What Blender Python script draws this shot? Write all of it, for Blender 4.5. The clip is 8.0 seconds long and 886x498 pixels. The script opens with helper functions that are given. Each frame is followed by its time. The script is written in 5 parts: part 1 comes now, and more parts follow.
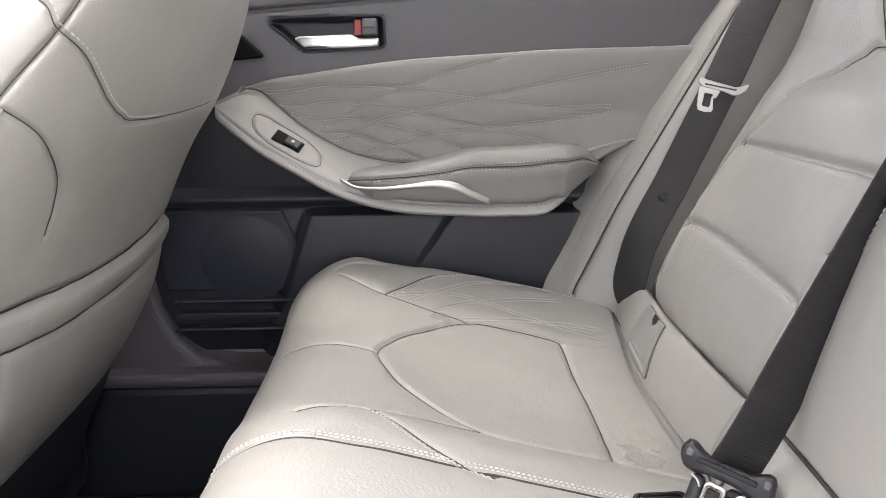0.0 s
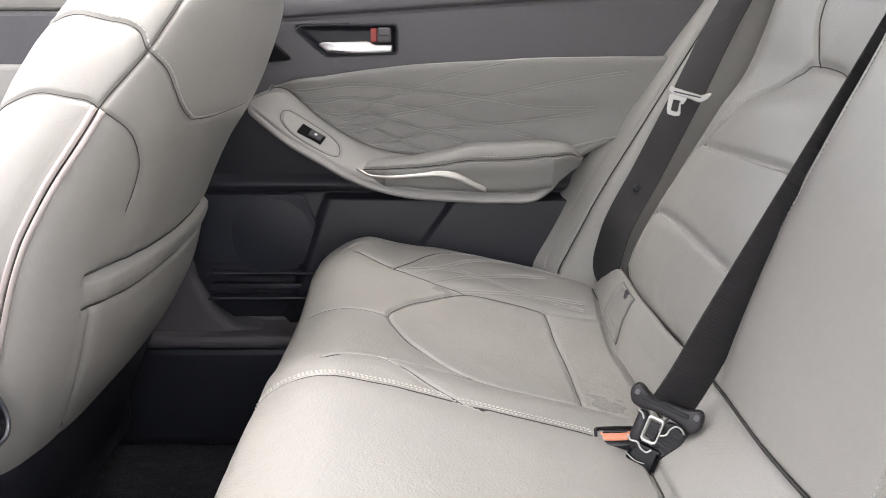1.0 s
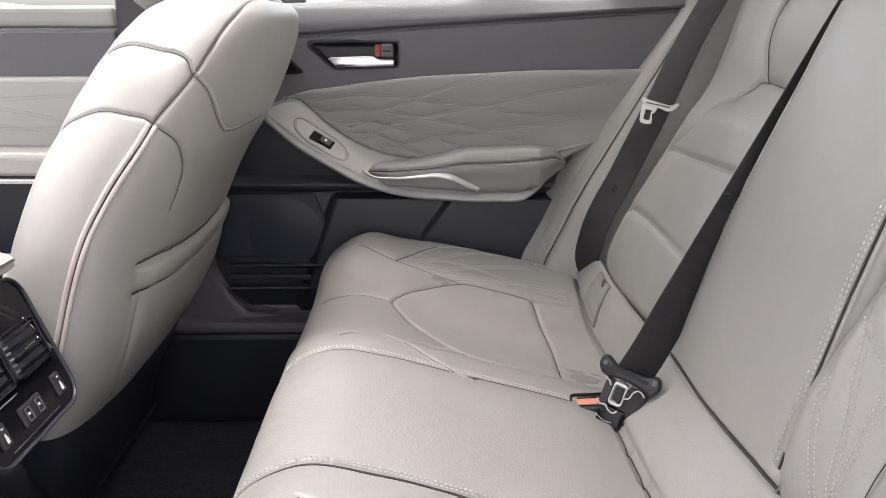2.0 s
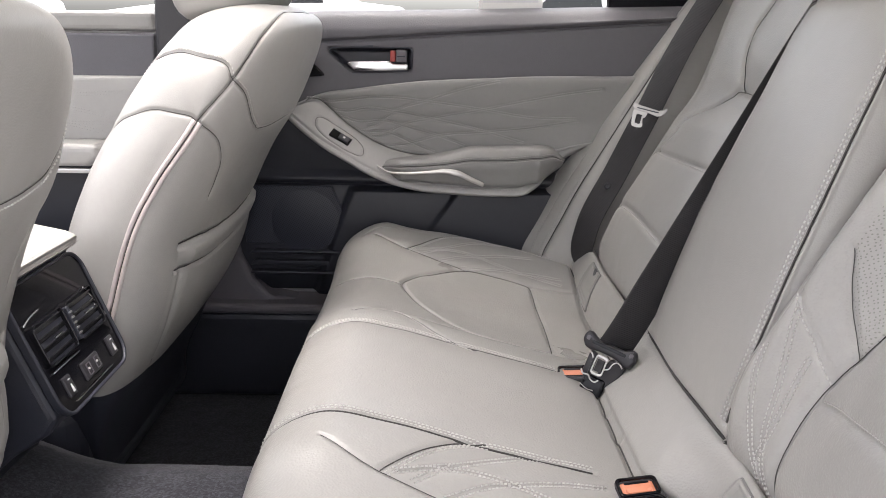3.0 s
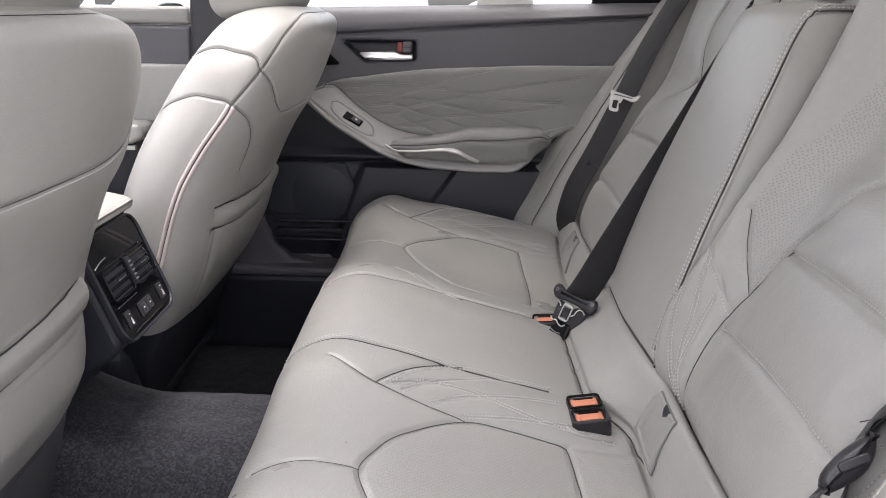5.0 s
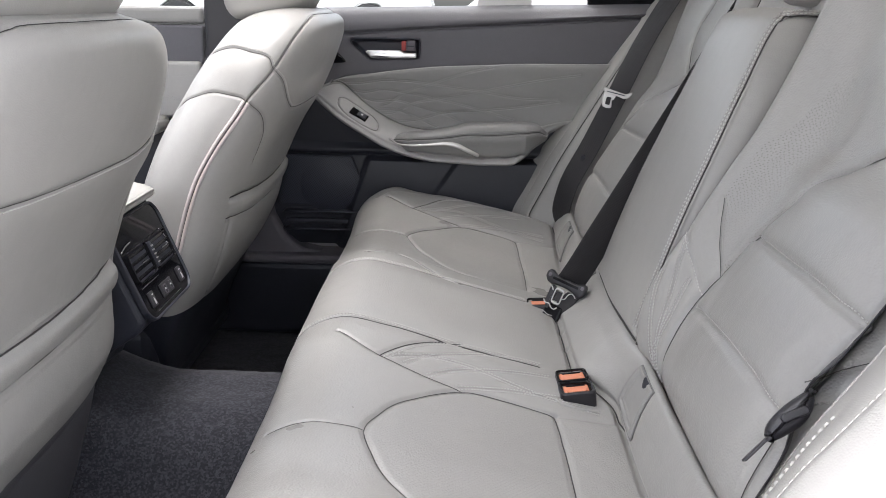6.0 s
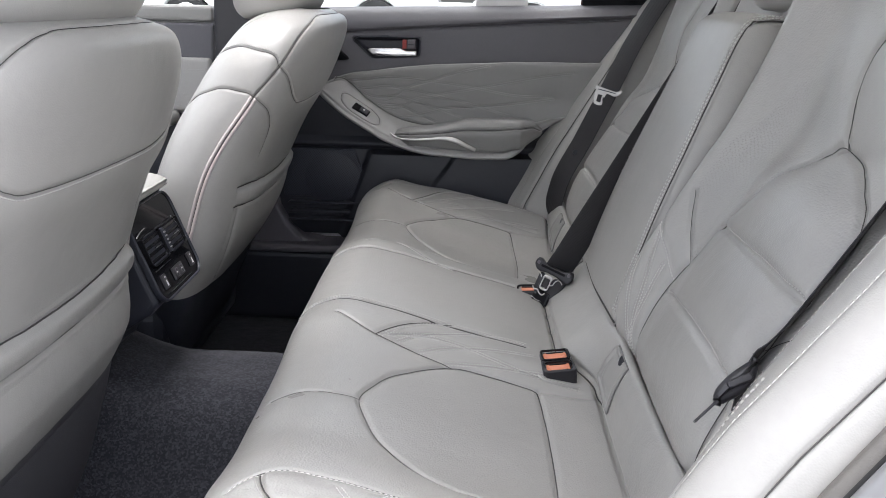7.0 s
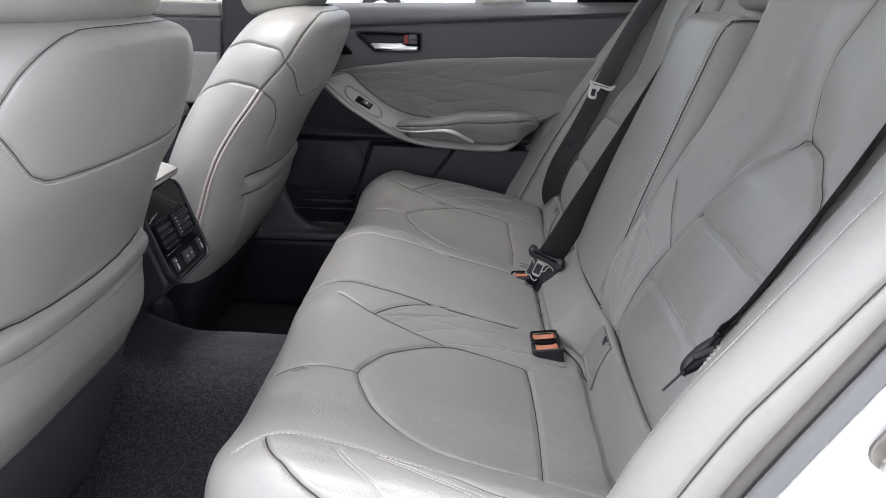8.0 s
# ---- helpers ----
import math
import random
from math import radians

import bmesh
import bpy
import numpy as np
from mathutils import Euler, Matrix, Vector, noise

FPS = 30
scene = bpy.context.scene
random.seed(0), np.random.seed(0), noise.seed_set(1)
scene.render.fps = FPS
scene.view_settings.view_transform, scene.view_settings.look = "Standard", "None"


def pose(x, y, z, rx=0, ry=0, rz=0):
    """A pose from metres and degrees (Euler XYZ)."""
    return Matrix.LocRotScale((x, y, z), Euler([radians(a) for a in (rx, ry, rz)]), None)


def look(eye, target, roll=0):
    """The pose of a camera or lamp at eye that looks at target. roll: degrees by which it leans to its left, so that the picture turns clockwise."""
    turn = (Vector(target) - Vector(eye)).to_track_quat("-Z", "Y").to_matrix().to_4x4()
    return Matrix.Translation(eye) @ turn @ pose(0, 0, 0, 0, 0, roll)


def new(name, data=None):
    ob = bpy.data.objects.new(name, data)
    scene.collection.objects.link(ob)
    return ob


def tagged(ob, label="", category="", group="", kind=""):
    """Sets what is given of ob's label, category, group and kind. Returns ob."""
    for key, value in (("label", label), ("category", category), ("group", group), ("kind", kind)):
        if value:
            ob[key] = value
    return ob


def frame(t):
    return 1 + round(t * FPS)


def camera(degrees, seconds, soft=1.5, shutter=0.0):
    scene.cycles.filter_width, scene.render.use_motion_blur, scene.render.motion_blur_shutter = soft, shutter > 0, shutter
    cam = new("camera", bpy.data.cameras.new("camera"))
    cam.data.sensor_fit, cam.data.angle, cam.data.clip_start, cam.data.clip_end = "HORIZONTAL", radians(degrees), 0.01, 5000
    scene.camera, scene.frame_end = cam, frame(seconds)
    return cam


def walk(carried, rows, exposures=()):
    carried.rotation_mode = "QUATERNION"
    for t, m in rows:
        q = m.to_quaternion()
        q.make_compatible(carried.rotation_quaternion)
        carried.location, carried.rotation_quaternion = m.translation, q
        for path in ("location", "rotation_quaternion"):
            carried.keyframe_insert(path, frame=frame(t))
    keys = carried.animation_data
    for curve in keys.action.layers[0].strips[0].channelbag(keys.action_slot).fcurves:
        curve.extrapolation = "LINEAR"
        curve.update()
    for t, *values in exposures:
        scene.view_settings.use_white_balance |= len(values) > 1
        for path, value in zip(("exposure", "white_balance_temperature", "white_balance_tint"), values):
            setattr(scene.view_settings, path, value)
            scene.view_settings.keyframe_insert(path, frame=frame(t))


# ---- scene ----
cam = camera(56.6, 8.0, soft=0.2)
PATH = [
    (0, (0.043, -0.424, 0.708), (0.097, 1.518, 0.23), -0.6),
    (0.5, (0.044, -0.501, 0.724), (0.092, 1.435, 0.225), -0.1),
    (1, (0.039, -0.572, 0.737), (0.088, 1.361, 0.228), 0.4),
    (1.5, (0.034, -0.637, 0.753), (0.097, 1.294, 0.238), 0.2),
    (3, (0.039, -0.819, 0.783), (0.07, 1.112, 0.262), 1.2),
    (3.5, (0.05, -0.871, 0.788), (0.07, 1.056, 0.252), 1.5),
    (4, (0.061, -0.921, 0.796), (0.064, 1.004, 0.253), 1.3),
    (4.5, (0.07, -0.965, 0.803), (0.061, 0.957, 0.248), 1.2),
    (6, (0.082, -1.088, 0.82), (0.057, 0.827, 0.246), 1.4),
    (6.5, (0.091, -1.125, 0.825), (0.056, 0.789, 0.244), 1.4),
    (7, (0.101, -1.163, 0.832), (0.062, 0.749, 0.246), 1.7),
    (7.5, (0.11, -1.196, 0.837), (0.066, 0.712, 0.239), 1.6),
    (8, (0.116, -1.227, 0.842), (0.065, 0.68, 0.239), 1.9),
]
EXPOSURES = [(0.0, 2.74, 6650, 13), (1.5, 2.36, 6650, 13), (3.5, 2.21, 6650, 15), (4.5, 2.03, 6600, 15), (6.0, 1.98, 6350, 13), (6.5, 1.95, 6270, 12), (8.0, 1.47, 6220, 12)]
walk(cam, [(t, look(eye, target, roll)) for t, eye, target, roll in PATH], EXPOSURES)

# ---- world and light ----
world = bpy.data.worlds.new("sky")
scene.world = world
world.use_nodes = True
wn, wl = world.node_tree.nodes, world.node_tree.links
sky = wn.new("ShaderNodeTexSky")
sky.sky_type = "NISHITA"
sky.sun_disc = False
SUN_ELEVATION, SUN_ROTATION = radians(77), radians(160)
sky.sun_elevation, sky.sun_rotation = SUN_ELEVATION, SUN_ROTATION
sky.air_density, sky.dust_density, sky.ozone_density = 1.0, 4.0, 1.0
wn["Background"].inputs["Strength"].default_value = 0.15
pale = wn.new("ShaderNodeHueSaturation")
pale.inputs["Saturation"].default_value = 0.28
wl.new(sky.outputs["Color"], pale.inputs["Color"])
wl.new(pale.outputs["Color"], wn["Background"].inputs["Color"])
sun_data = bpy.data.lights.new("sun", "SUN")
sun_data.energy, sun_data.angle, sun_data.color = 1.5, radians(60), (1.0, 0.96, 0.9)
sun = new("sun", sun_data)
# unseen roof opening, added to light the seats: x range and half width
LIGHT_OPENING = (-0.60, -0.12, 0.28)
sun.matrix_world = look((0, 0, 0), (0.18, -0.08, -0.90))

# ---- materials ----
def material(name, colour, rough=0.5, metal=0.0, spread=0.06, scale=6.0, bump=0.0, bump_scale=300.0, fine=None, sheen=0.0, coat=0.0, spec=0.5, voronoi=False, crease=0.0):
    """A principled surface with broad tone variation, a fine grain and a relief, in metres."""
    m = bpy.data.materials.new(name)
    m.use_nodes = True
    n, l = m.node_tree.nodes, m.node_tree.links
    b = n["Principled BSDF"]
    co = n.new("ShaderNodeTexCoord")
    broad = n.new("ShaderNodeTexNoise")
    broad.inputs["Scale"].default_value, broad.inputs["Detail"].default_value = scale, 5
    l.new(co.outputs["Object"], broad.inputs["Vector"])
    small = n.new("ShaderNodeTexNoise")
    small.inputs["Scale"].default_value, small.inputs["Detail"].default_value = scale * 22, 3
    l.new(co.outputs["Object"], small.inputs["Vector"])
    mix = n.new("ShaderNodeMath")
    mix.operation = "MULTIPLY_ADD"
    mix.inputs[1].default_value = 0.4
    l.new(small.outputs["Fac"], mix.inputs[0])
    l.new(broad.outputs["Fac"], mix.inputs[2])
    ramp = n.new("ShaderNodeValToRGB")
    ramp.color_ramp.elements[0].position, ramp.color_ramp.elements[1].position = 0.45, 0.95
    ramp.color_ramp.elements[0].color = (*[c * (1 - spread) for c in colour], 1)
    ramp.color_ramp.elements[1].color = (*[min(1, c * (1 + spread)) for c in colour], 1)
    l.new(mix.outputs[0], ramp.inputs["Fac"])
    l.new(ramp.outputs["Color"], b.inputs["Base Color"])
    rr = n.new("ShaderNodeMapRange")
    rr.inputs["To Min"].default_value, rr.inputs["To Max"].default_value = max(0.02, rough - 0.07), min(1, rough + 0.07)
    l.new(broad.outputs["Fac"], rr.inputs["Value"])
    l.new(rr.outputs["Result"], b.inputs["Roughness"])
    b.inputs["Metallic"].default_value = metal
    b.inputs["Specular IOR Level"].default_value = spec
    b.inputs["Sheen Weight"].default_value = sheen
    b.inputs["Coat Weight"].default_value = coat
    if bump:
        if voronoi:
            tex = n.new("ShaderNodeTexVoronoi")
            tex.feature = "SMOOTH_F1"
            tex.inputs["Scale"].default_value = bump_scale
            out = tex.outputs["Distance"]
        else:
            tex = n.new("ShaderNodeTexNoise")
            tex.inputs["Scale"].default_value, tex.inputs["Detail"].default_value = bump_scale, 4
            out = tex.outputs["Fac"]
        skew = n.new("ShaderNodeMapping")
        skew.inputs["Rotation"].default_value = (0.5, 0.35, 0.2)
        l.new(co.outputs["Object"], skew.inputs["Vector"])
        l.new(skew.outputs["Vector"], tex.inputs["Vector"])
        bm_ = n.new("ShaderNodeBump")
        bm_.inputs["Strength"].default_value, bm_.inputs["Distance"].default_value = bump, 0.001
        l.new(out, bm_.inputs["Height"])
        l.new(bm_.outputs["Normal"], b.inputs["Normal"])
        if crease:
            soft_, push = n.new("ShaderNodeTexNoise"), n.new("ShaderNodeBump")
            soft_.inputs["Scale"].default_value, soft_.inputs["Detail"].default_value, soft_.inputs["Distortion"].default_value = 26, 3, 0.6
            push.inputs["Strength"].default_value, push.inputs["Distance"].default_value = crease, 0.004
            lean_ = n.new("ShaderNodeMapping")
            lean_.inputs["Rotation"].default_value, lean_.inputs["Location"].default_value = (0.6, 0.45, 0.3), (0.137, 0.071, 0.213)
            l.new(co.outputs["Object"], lean_.inputs["Vector"])
            l.new(lean_.outputs["Vector"], soft_.inputs["Vector"])
            l.new(soft_.outputs["Fac"], push.inputs["Height"])
            l.new(push.outputs["Normal"], bm_.inputs["Normal"])
    return m


LEATHER = (0.355, 0.347, 0.330)
leather = material("leather", LEATHER, 0.30, bump=0.33, bump_scale=480, spread=0.05, voronoi=True, crease=0.22)
leather_smooth = material("smooth_leather", LEATHER, 0.35, bump=0.16, bump_scale=750, spread=0.05, voronoi=True, crease=0.15)
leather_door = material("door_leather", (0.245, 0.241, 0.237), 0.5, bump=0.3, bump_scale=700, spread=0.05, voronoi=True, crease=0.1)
# paler than the seats' leather: light from the window above is painted in
leather_lit_shelf = material("lit_shelf_leather", (0.40, 0.393, 0.384), 0.48, bump=0.2, bump_scale=700, spread=0.05, voronoi=True, crease=0.1)
thread_grey = material("grey_thread", (0.43, 0.42, 0.40), 0.6, spread=0.06)
thread_door = material("door_thread", (0.40, 0.39, 0.38), 0.6, spread=0.06)
thread = material("thread", (0.53, 0.52, 0.50), 0.6, spread=0.08)
soft_dark = material("soft_dark_plastic", (0.105, 0.102, 0.113), 0.5, bump=0.3, bump_scale=700, spread=0.06, voronoi=True)
hard_dark = material("hard_dark_plastic", (0.025, 0.027, 0.037), 0.42, bump=0.25, bump_scale=800, spread=0.1, voronoi=True)
trim_grey = material("grey_trim_plastic", (0.12, 0.112, 0.125), 0.5, bump=0.2, bump_scale=800, voronoi=True)
gloss_black = material("gloss_black", (0.006, 0.006, 0.008), 0.08, spread=0.05, spec=0.22)
slat_black = material("slat_black", (0.012, 0.012, 0.014), 0.22, spread=0.05, spec=0.7)
chrome = material("chrome", (0.62, 0.62, 0.63), 0.16, metal=1.0, spread=0.02)
tongue_metal = material("tongue_metal", (0.40, 0.39, 0.38), 0.36, metal=0.95, spread=0.05, scale=40)
satin = material("satin_metal", (0.58, 0.57, 0.56), 0.34, metal=1.0, spread=0.03)
carpet = material("carpet", (0.036, 0.035, 0.038), 0.95, bump=0.6, bump_scale=500, spread=0.45, scale=12, sheen=0.1)
webbing = material("webbing", (0.019, 0.018, 0.021), 0.6, bump=0.4, bump_scale=900, spread=0.08, sheen=0.06)
orange = material("orange_plastic", (0.72, 0.27, 0.16), 0.28, spread=0.05)
red_plastic = material("red_plastic", (0.35, 0.04, 0.035), 0.4)
white_paint = material("white_paint", (0.8, 0.8, 0.8), 0.25, coat=0.6, spread=0.02)
white_mark = material("white_marking", (0.7, 0.7, 0.7), 0.5, spread=0.02)
belt_black = material("belt_black_plastic", (0.022, 0.021, 0.025), 0.38, bump=0.2, bump_scale=900, spread=0.08)
steel = material("dark_steel", (0.30, 0.28, 0.26), 0.4, metal=1.0)
rubber = material("rubber", (0.03, 0.03, 0.03), 0.7, bump=0.2)
headliner = material("headliner", (0.45, 0.445, 0.425), 0.9, bump=0.4, bump_scale=700)
concrete = material("concrete", (0.50, 0.50, 0.49), 0.9, bump=0.5, bump_scale=60, spread=0.25, scale=0.8)


def perforate(mat, plane, pitch=0.0048, hole=0.17, turn=45, floor=0.12, scatter=0.0):
    """Adds rows of small punched holes to a leather, laid out in the plane of two axes."""
    n, l = mat.node_tree.nodes, mat.node_tree.links
    b = n["Principled BSDF"]
    co = n.new("ShaderNodeTexCoord")
    sep, com = n.new("ShaderNodeSeparateXYZ"), n.new("ShaderNodeCombineXYZ")
    l.new(co.outputs["Object"], sep.inputs[0])
    l.new(sep.outputs[plane[0]], com.inputs[0])
    l.new(sep.outputs[plane[1]], com.inputs[1])
    mp = n.new("ShaderNodeMapping")
    mp.inputs["Rotation"].default_value = (0, 0, radians(turn))
    l.new(com.outputs[0], mp.inputs["Vector"])
    vo = n.new("ShaderNodeTexVoronoi")
    vo.voronoi_dimensions = "2D"
    vo.inputs["Scale"].default_value, vo.inputs["Randomness"].default_value = 1 / pitch, scatter
    l.new(mp.outputs["Vector"], vo.inputs["Vector"])
    r = n.new("ShaderNodeMapRange")
    r.inputs["From Min"].default_value, r.inputs["From Max"].default_value = hole, hole + 0.08
    r.inputs["To Min"].default_value, r.inputs["To Max"].default_value = floor, 1.0
    l.new(vo.outputs["Distance"], r.inputs["Value"])
    mx = n.new("ShaderNodeMix")
    mx.data_type, mx.blend_type = "RGBA", "MULTIPLY"
    mx.inputs["Factor"].default_value = 1.0
    was = b.inputs["Base Color"].links[0].from_socket
    l.new(was, mx.inputs[6])
    l.new(r.outputs["Result"], mx.inputs[7])
    l.new(mx.outputs[2], b.inputs["Base Color"])
    return mat


leather_seat_perf = perforate(material("perforated_seat_leather", LEATHER, 0.31, bump=0.33, bump_scale=480, spread=0.05, voronoi=True, crease=0.22), "XY", 0.0036, 0.14, 40, 0.76, 0.35)
leather_back_perf = perforate(material("perforated_back_leather", LEATHER, 0.31, bump=0.33, bump_scale=480, spread=0.05, voronoi=True, crease=0.22), "YZ", 0.0034, 0.15, 40, 0.64, 0.5)
piping = material("piping", (0.56, 0.505, 0.495), 0.45, spread=0.03)
speaker_mesh = perforate(material("speaker_mesh", (0.036, 0.040, 0.058), 0.42, spread=0.05), "XZ", 0.0034, 0.24, 30, 0.2)
glass = bpy.data.materials.new("window_glass")
glass.use_nodes = True
_g = glass.node_tree.nodes["Principled BSDF"]
_g.inputs["Base Color"].default_value = (0.93, 0.96, 0.95, 1)
_g.inputs["Roughness"].default_value, _g.inputs["Transmission Weight"].default_value, _g.inputs["IOR"].default_value = 0.0, 1.0, 1.05
paper = material("paper", (0.8, 0.79, 0.77), 0.7, spread=0.03)
red_paint = material("red_paint", (0.5, 0.03, 0.03), 0.3, coat=0.5)
dark_glass = material("dark_glass", (0.02, 0.022, 0.025), 0.1)
tyre_rubber = material("tyre_rubber", (0.02, 0.02, 0.02), 0.8)
# ribs across the belts
_n, _l = webbing.node_tree.nodes, webbing.node_tree.links
_co, _w, _b = _n.new("ShaderNodeTexCoord"), _n.new("ShaderNodeTexWave"), _n.new("ShaderNodeBump")
_mp = _n.new("ShaderNodeMapping")
_mp.inputs["Rotation"].default_value = (0, radians(65), 0)
_w.bands_direction = "X"
_w.inputs["Scale"].default_value, _w.inputs["Distortion"].default_value = 140, 0.4
_l.new(_co.outputs["Object"], _mp.inputs["Vector"])
_l.new(_mp.outputs["Vector"], _w.inputs["Vector"])
_b.inputs["Strength"].default_value, _b.inputs["Distance"].default_value = 0.3, 0.001
_l.new(_w.outputs["Fac"], _b.inputs["Height"])
_l.new(_b.outputs["Normal"], _n["Principled BSDF"].inputs["Normal"])
seal_grey = material("seal_fabric", (0.115, 0.108, 0.10), 0.65, bump=0.4, bump_scale=800)
flange_grey = material("flange_plastic", (0.16, 0.16, 0.165), 0.4)
# near-black tone that paints the shade lying in seams and creases
groove_shade = material("seam_shade", (0.06, 0.057, 0.055), 0.85)
# darker grey for the painted shade round the anchor covers
gap_grey = material("gap_shade", (0.2, 0.195, 0.19), 0.7)
cover_grey = material("cover_plastic", (0.30, 0.294, 0.28), 0.5, bump=0.15, bump_scale=900)
# loop pile of the carpet: dark and pale specks
_n, _l = carpet.node_tree.nodes, carpet.node_tree.links
_co, _s, _r = _n.new("ShaderNodeTexCoord"), _n.new("ShaderNodeTexVoronoi"), _n.new("ShaderNodeValToRGB")
_s.inputs["Scale"].default_value = 400
_r.color_ramp.elements[0].position, _r.color_ramp.elements[1].position = 0.30, 1.0
_r.color_ramp.elements[0].color, _r.color_ramp.elements[1].color = (0.014, 0.0145, 0.020, 1), (0.046, 0.047, 0.058, 1)
_l.new(_co.outputs["Object"], _s.inputs["Vector"])
_sep = _n.new("ShaderNodeSeparateColor")
_l.new(_s.outputs["Color"], _sep.inputs[0])
_l.new(_sep.outputs[0], _r.inputs["Fac"])
_l.new(_r.outputs["Color"], _n["Principled BSDF"].inputs["Base Color"])


# ---- building tools ----
# surfaces
def crom(knots, values, t):
    """Smooth interpolation of rows of values at t."""
    k, w = np.asarray(knots, float), np.asarray(values, float)
    t = np.clip(np.asarray(t, float), k[0], k[-1])
    slope = np.gradient(w, k, axis=0) if len(k) > 2 else np.repeat((w[1:] - w[:1]) / (k[1] - k[0]), 2, 0)
    i = np.clip(np.searchsorted(k, t, side="right") - 1, 0, len(k) - 2)
    h = k[i + 1] - k[i]
    s = (t - k[i]) / h
    ex = (...,) + (None,) * (w.ndim - 1)
    s, h = s[ex], h[ex]
    return (w[i] * (1 + 2 * s) * (1 - s) ** 2 + slope[i] * h * s * (1 - s) ** 2
            + w[i + 1] * s * s * (3 - 2 * s) + slope[i + 1] * h * s * s * (s - 1))


def across(cols, u):
    """cols: (N, k, d) control points for each sample; u: (N,) in 0..k-1."""
    k = cols.shape[1]
    g = np.gradient(cols, axis=1)
    u = np.clip(u, 0, k - 1)
    i = np.clip(u.astype(int), 0, k - 2)
    n = np.arange(len(u))
    s = (u - i)[:, None]
    return (cols[n, i] * (1 + 2 * s) * (1 - s) ** 2 + g[n, i] * s * (1 - s) ** 2
            + cols[n, i + 1] * s * s * (3 - 2 * s) + g[n, i + 1] * s * s * (s - 1))


CUSHION_PROFILE = [(-0.112, 0.17), (-0.119, 0.28), (-0.122, 0.352), (-0.109, 0.41), (-0.06, 0.437), (0.0, 0.429), (0.09, 0.404),
                   (0.2, 0.376), (0.281, 0.358), (0.288, 0.368), (0.299, 0.398), (0.317, 0.417), (0.342, 0.372)]
CUSHION_Y = [0, 0.13, 0.175, 0.21, 0.28, 0.355, 0.44, 0.505, 0.545, 0.58, 0.61, 0.635, 0.648]
CUSHION_DZ = [0, 0, -0.002, -0.010, -0.017, -0.018, -0.017, -0.006, 0.002, 0.008, 0.003, -0.035, -0.11]
CUSHION_REAR = [0, 0, -0.002, -0.004, -0.006, -0.007, -0.006, 0.002, 0.010, 0.016, 0.014, 0.0, 0.0]
CUSHION_DX = [0, 0, 0, 0, 0, 0, 0, 0, 0.0, 0.008, 0.03, 0.06, 0.085]


def cushion_at(u, v):
    """The bench's seat: u runs from the front foot over the top to the back, v is the place across."""
    a = np.abs(v)
    base = np.array(CUSHION_PROFILE)
    dz, rear, dx = (crom(CUSHION_Y, np.array(c)[:, None], a)[:, 0] for c in (CUSHION_DZ, CUSHION_REAR, CUSHION_DX))
    wz = np.array([0, 0.2, 0.5, 0.8, 1, 1, 1, 1, 1, 1, 0.8, 0.5, 0.3])
    wr = np.array([0, 0, 0, 0, 0, 0, 0.7, 1, 1, 0.5, 0, 0, 0])
    wx = np.array([1, 1, 1, 0.9, 0.6, 0.2, 0, 0, 0, 0, 0, 0, 0])
    cols = np.repeat(base[None], len(a), 0)
    cols[:, :, 1] += dz[:, None] * wz + rear[:, None] * wr
    cols[:, :, 0] += dx[:, None] * wx
    mid = np.clip((0.19 - a) / 0.09, 0, 1)
    mid = (mid * mid * (3 - 2 * mid))[:, None]
    cols[:, :, 0] -= mid * np.array([0, 0, 0, 0, 0, 0, 0, 0.012, 0.040, 0.036, 0.016, 0.003, 0])
    cols[:, :, 1] += mid * np.array([0, 0, 0, 0, 0, 0, 0, 0.002, 0.007, 0.008, 0.002, 0, 0])
    p = across(cols, u)
    return np.stack([p[:, 0], v, p[:, 1]], 1)


BACK_PROFILE = [(0.372, 0.372), (0.338, 0.389), (0.323, 0.432), (0.352, 0.50), (0.40, 0.585), (0.437, 0.645), (0.470, 0.70), (0.498, 0.80), (0.525, 0.88), (0.55, 0.925), (0.61, 0.93)]
BACK_Y = [0, 0.125, 0.147, 0.19, 0.225, 0.28, 0.355, 0.43, 0.475, 0.51, 0.54, 0.57]
BACK_DX = [0.03, -0.02, -0.034, -0.012, 0.004, 0.002, -0.004, -0.010, -0.012, 0.0, 0.04, 0.07]


def back_at(u, v):
    """The bench's back: u runs from its foot to its top, v is the place across."""
    a = np.abs(v)
    dx = crom(BACK_Y, np.array(BACK_DX)[:, None], a)[:, 0]
    w = np.array([0, 0.05, 0.35, 0.9, 1, 1.15, 1.2, 0.8, 0.8, 0.7, 0.3])
    cols = np.repeat(np.array(BACK_PROFILE)[None], len(a), 0)
    cols[:, :, 0] += dx[:, None] * w
    p = across(cols, u)
    return np.stack([p[:, 0], v, p[:, 1]], 1)


CENTRE_PROFILE = [(0.345, 0.385), (0.318, 0.395), (0.308, 0.42), (0.315, 0.455), (0.345, 0.55), (0.378, 0.64), (0.412, 0.73), (0.437, 0.795), (0.452, 0.815), (0.48, 0.82), (0.52, 0.81)]
CENTRE_V = [(-1.04, 0.075), (-1.04, 0.035), (-1.02, 0.008), (-0.975, 0.0), (-0.6, -0.004), (0, -0.006), (0.6, -0.004), (0.975, 0.0), (1.02, 0.008), (1.04, 0.035), (1.04, 0.075)]


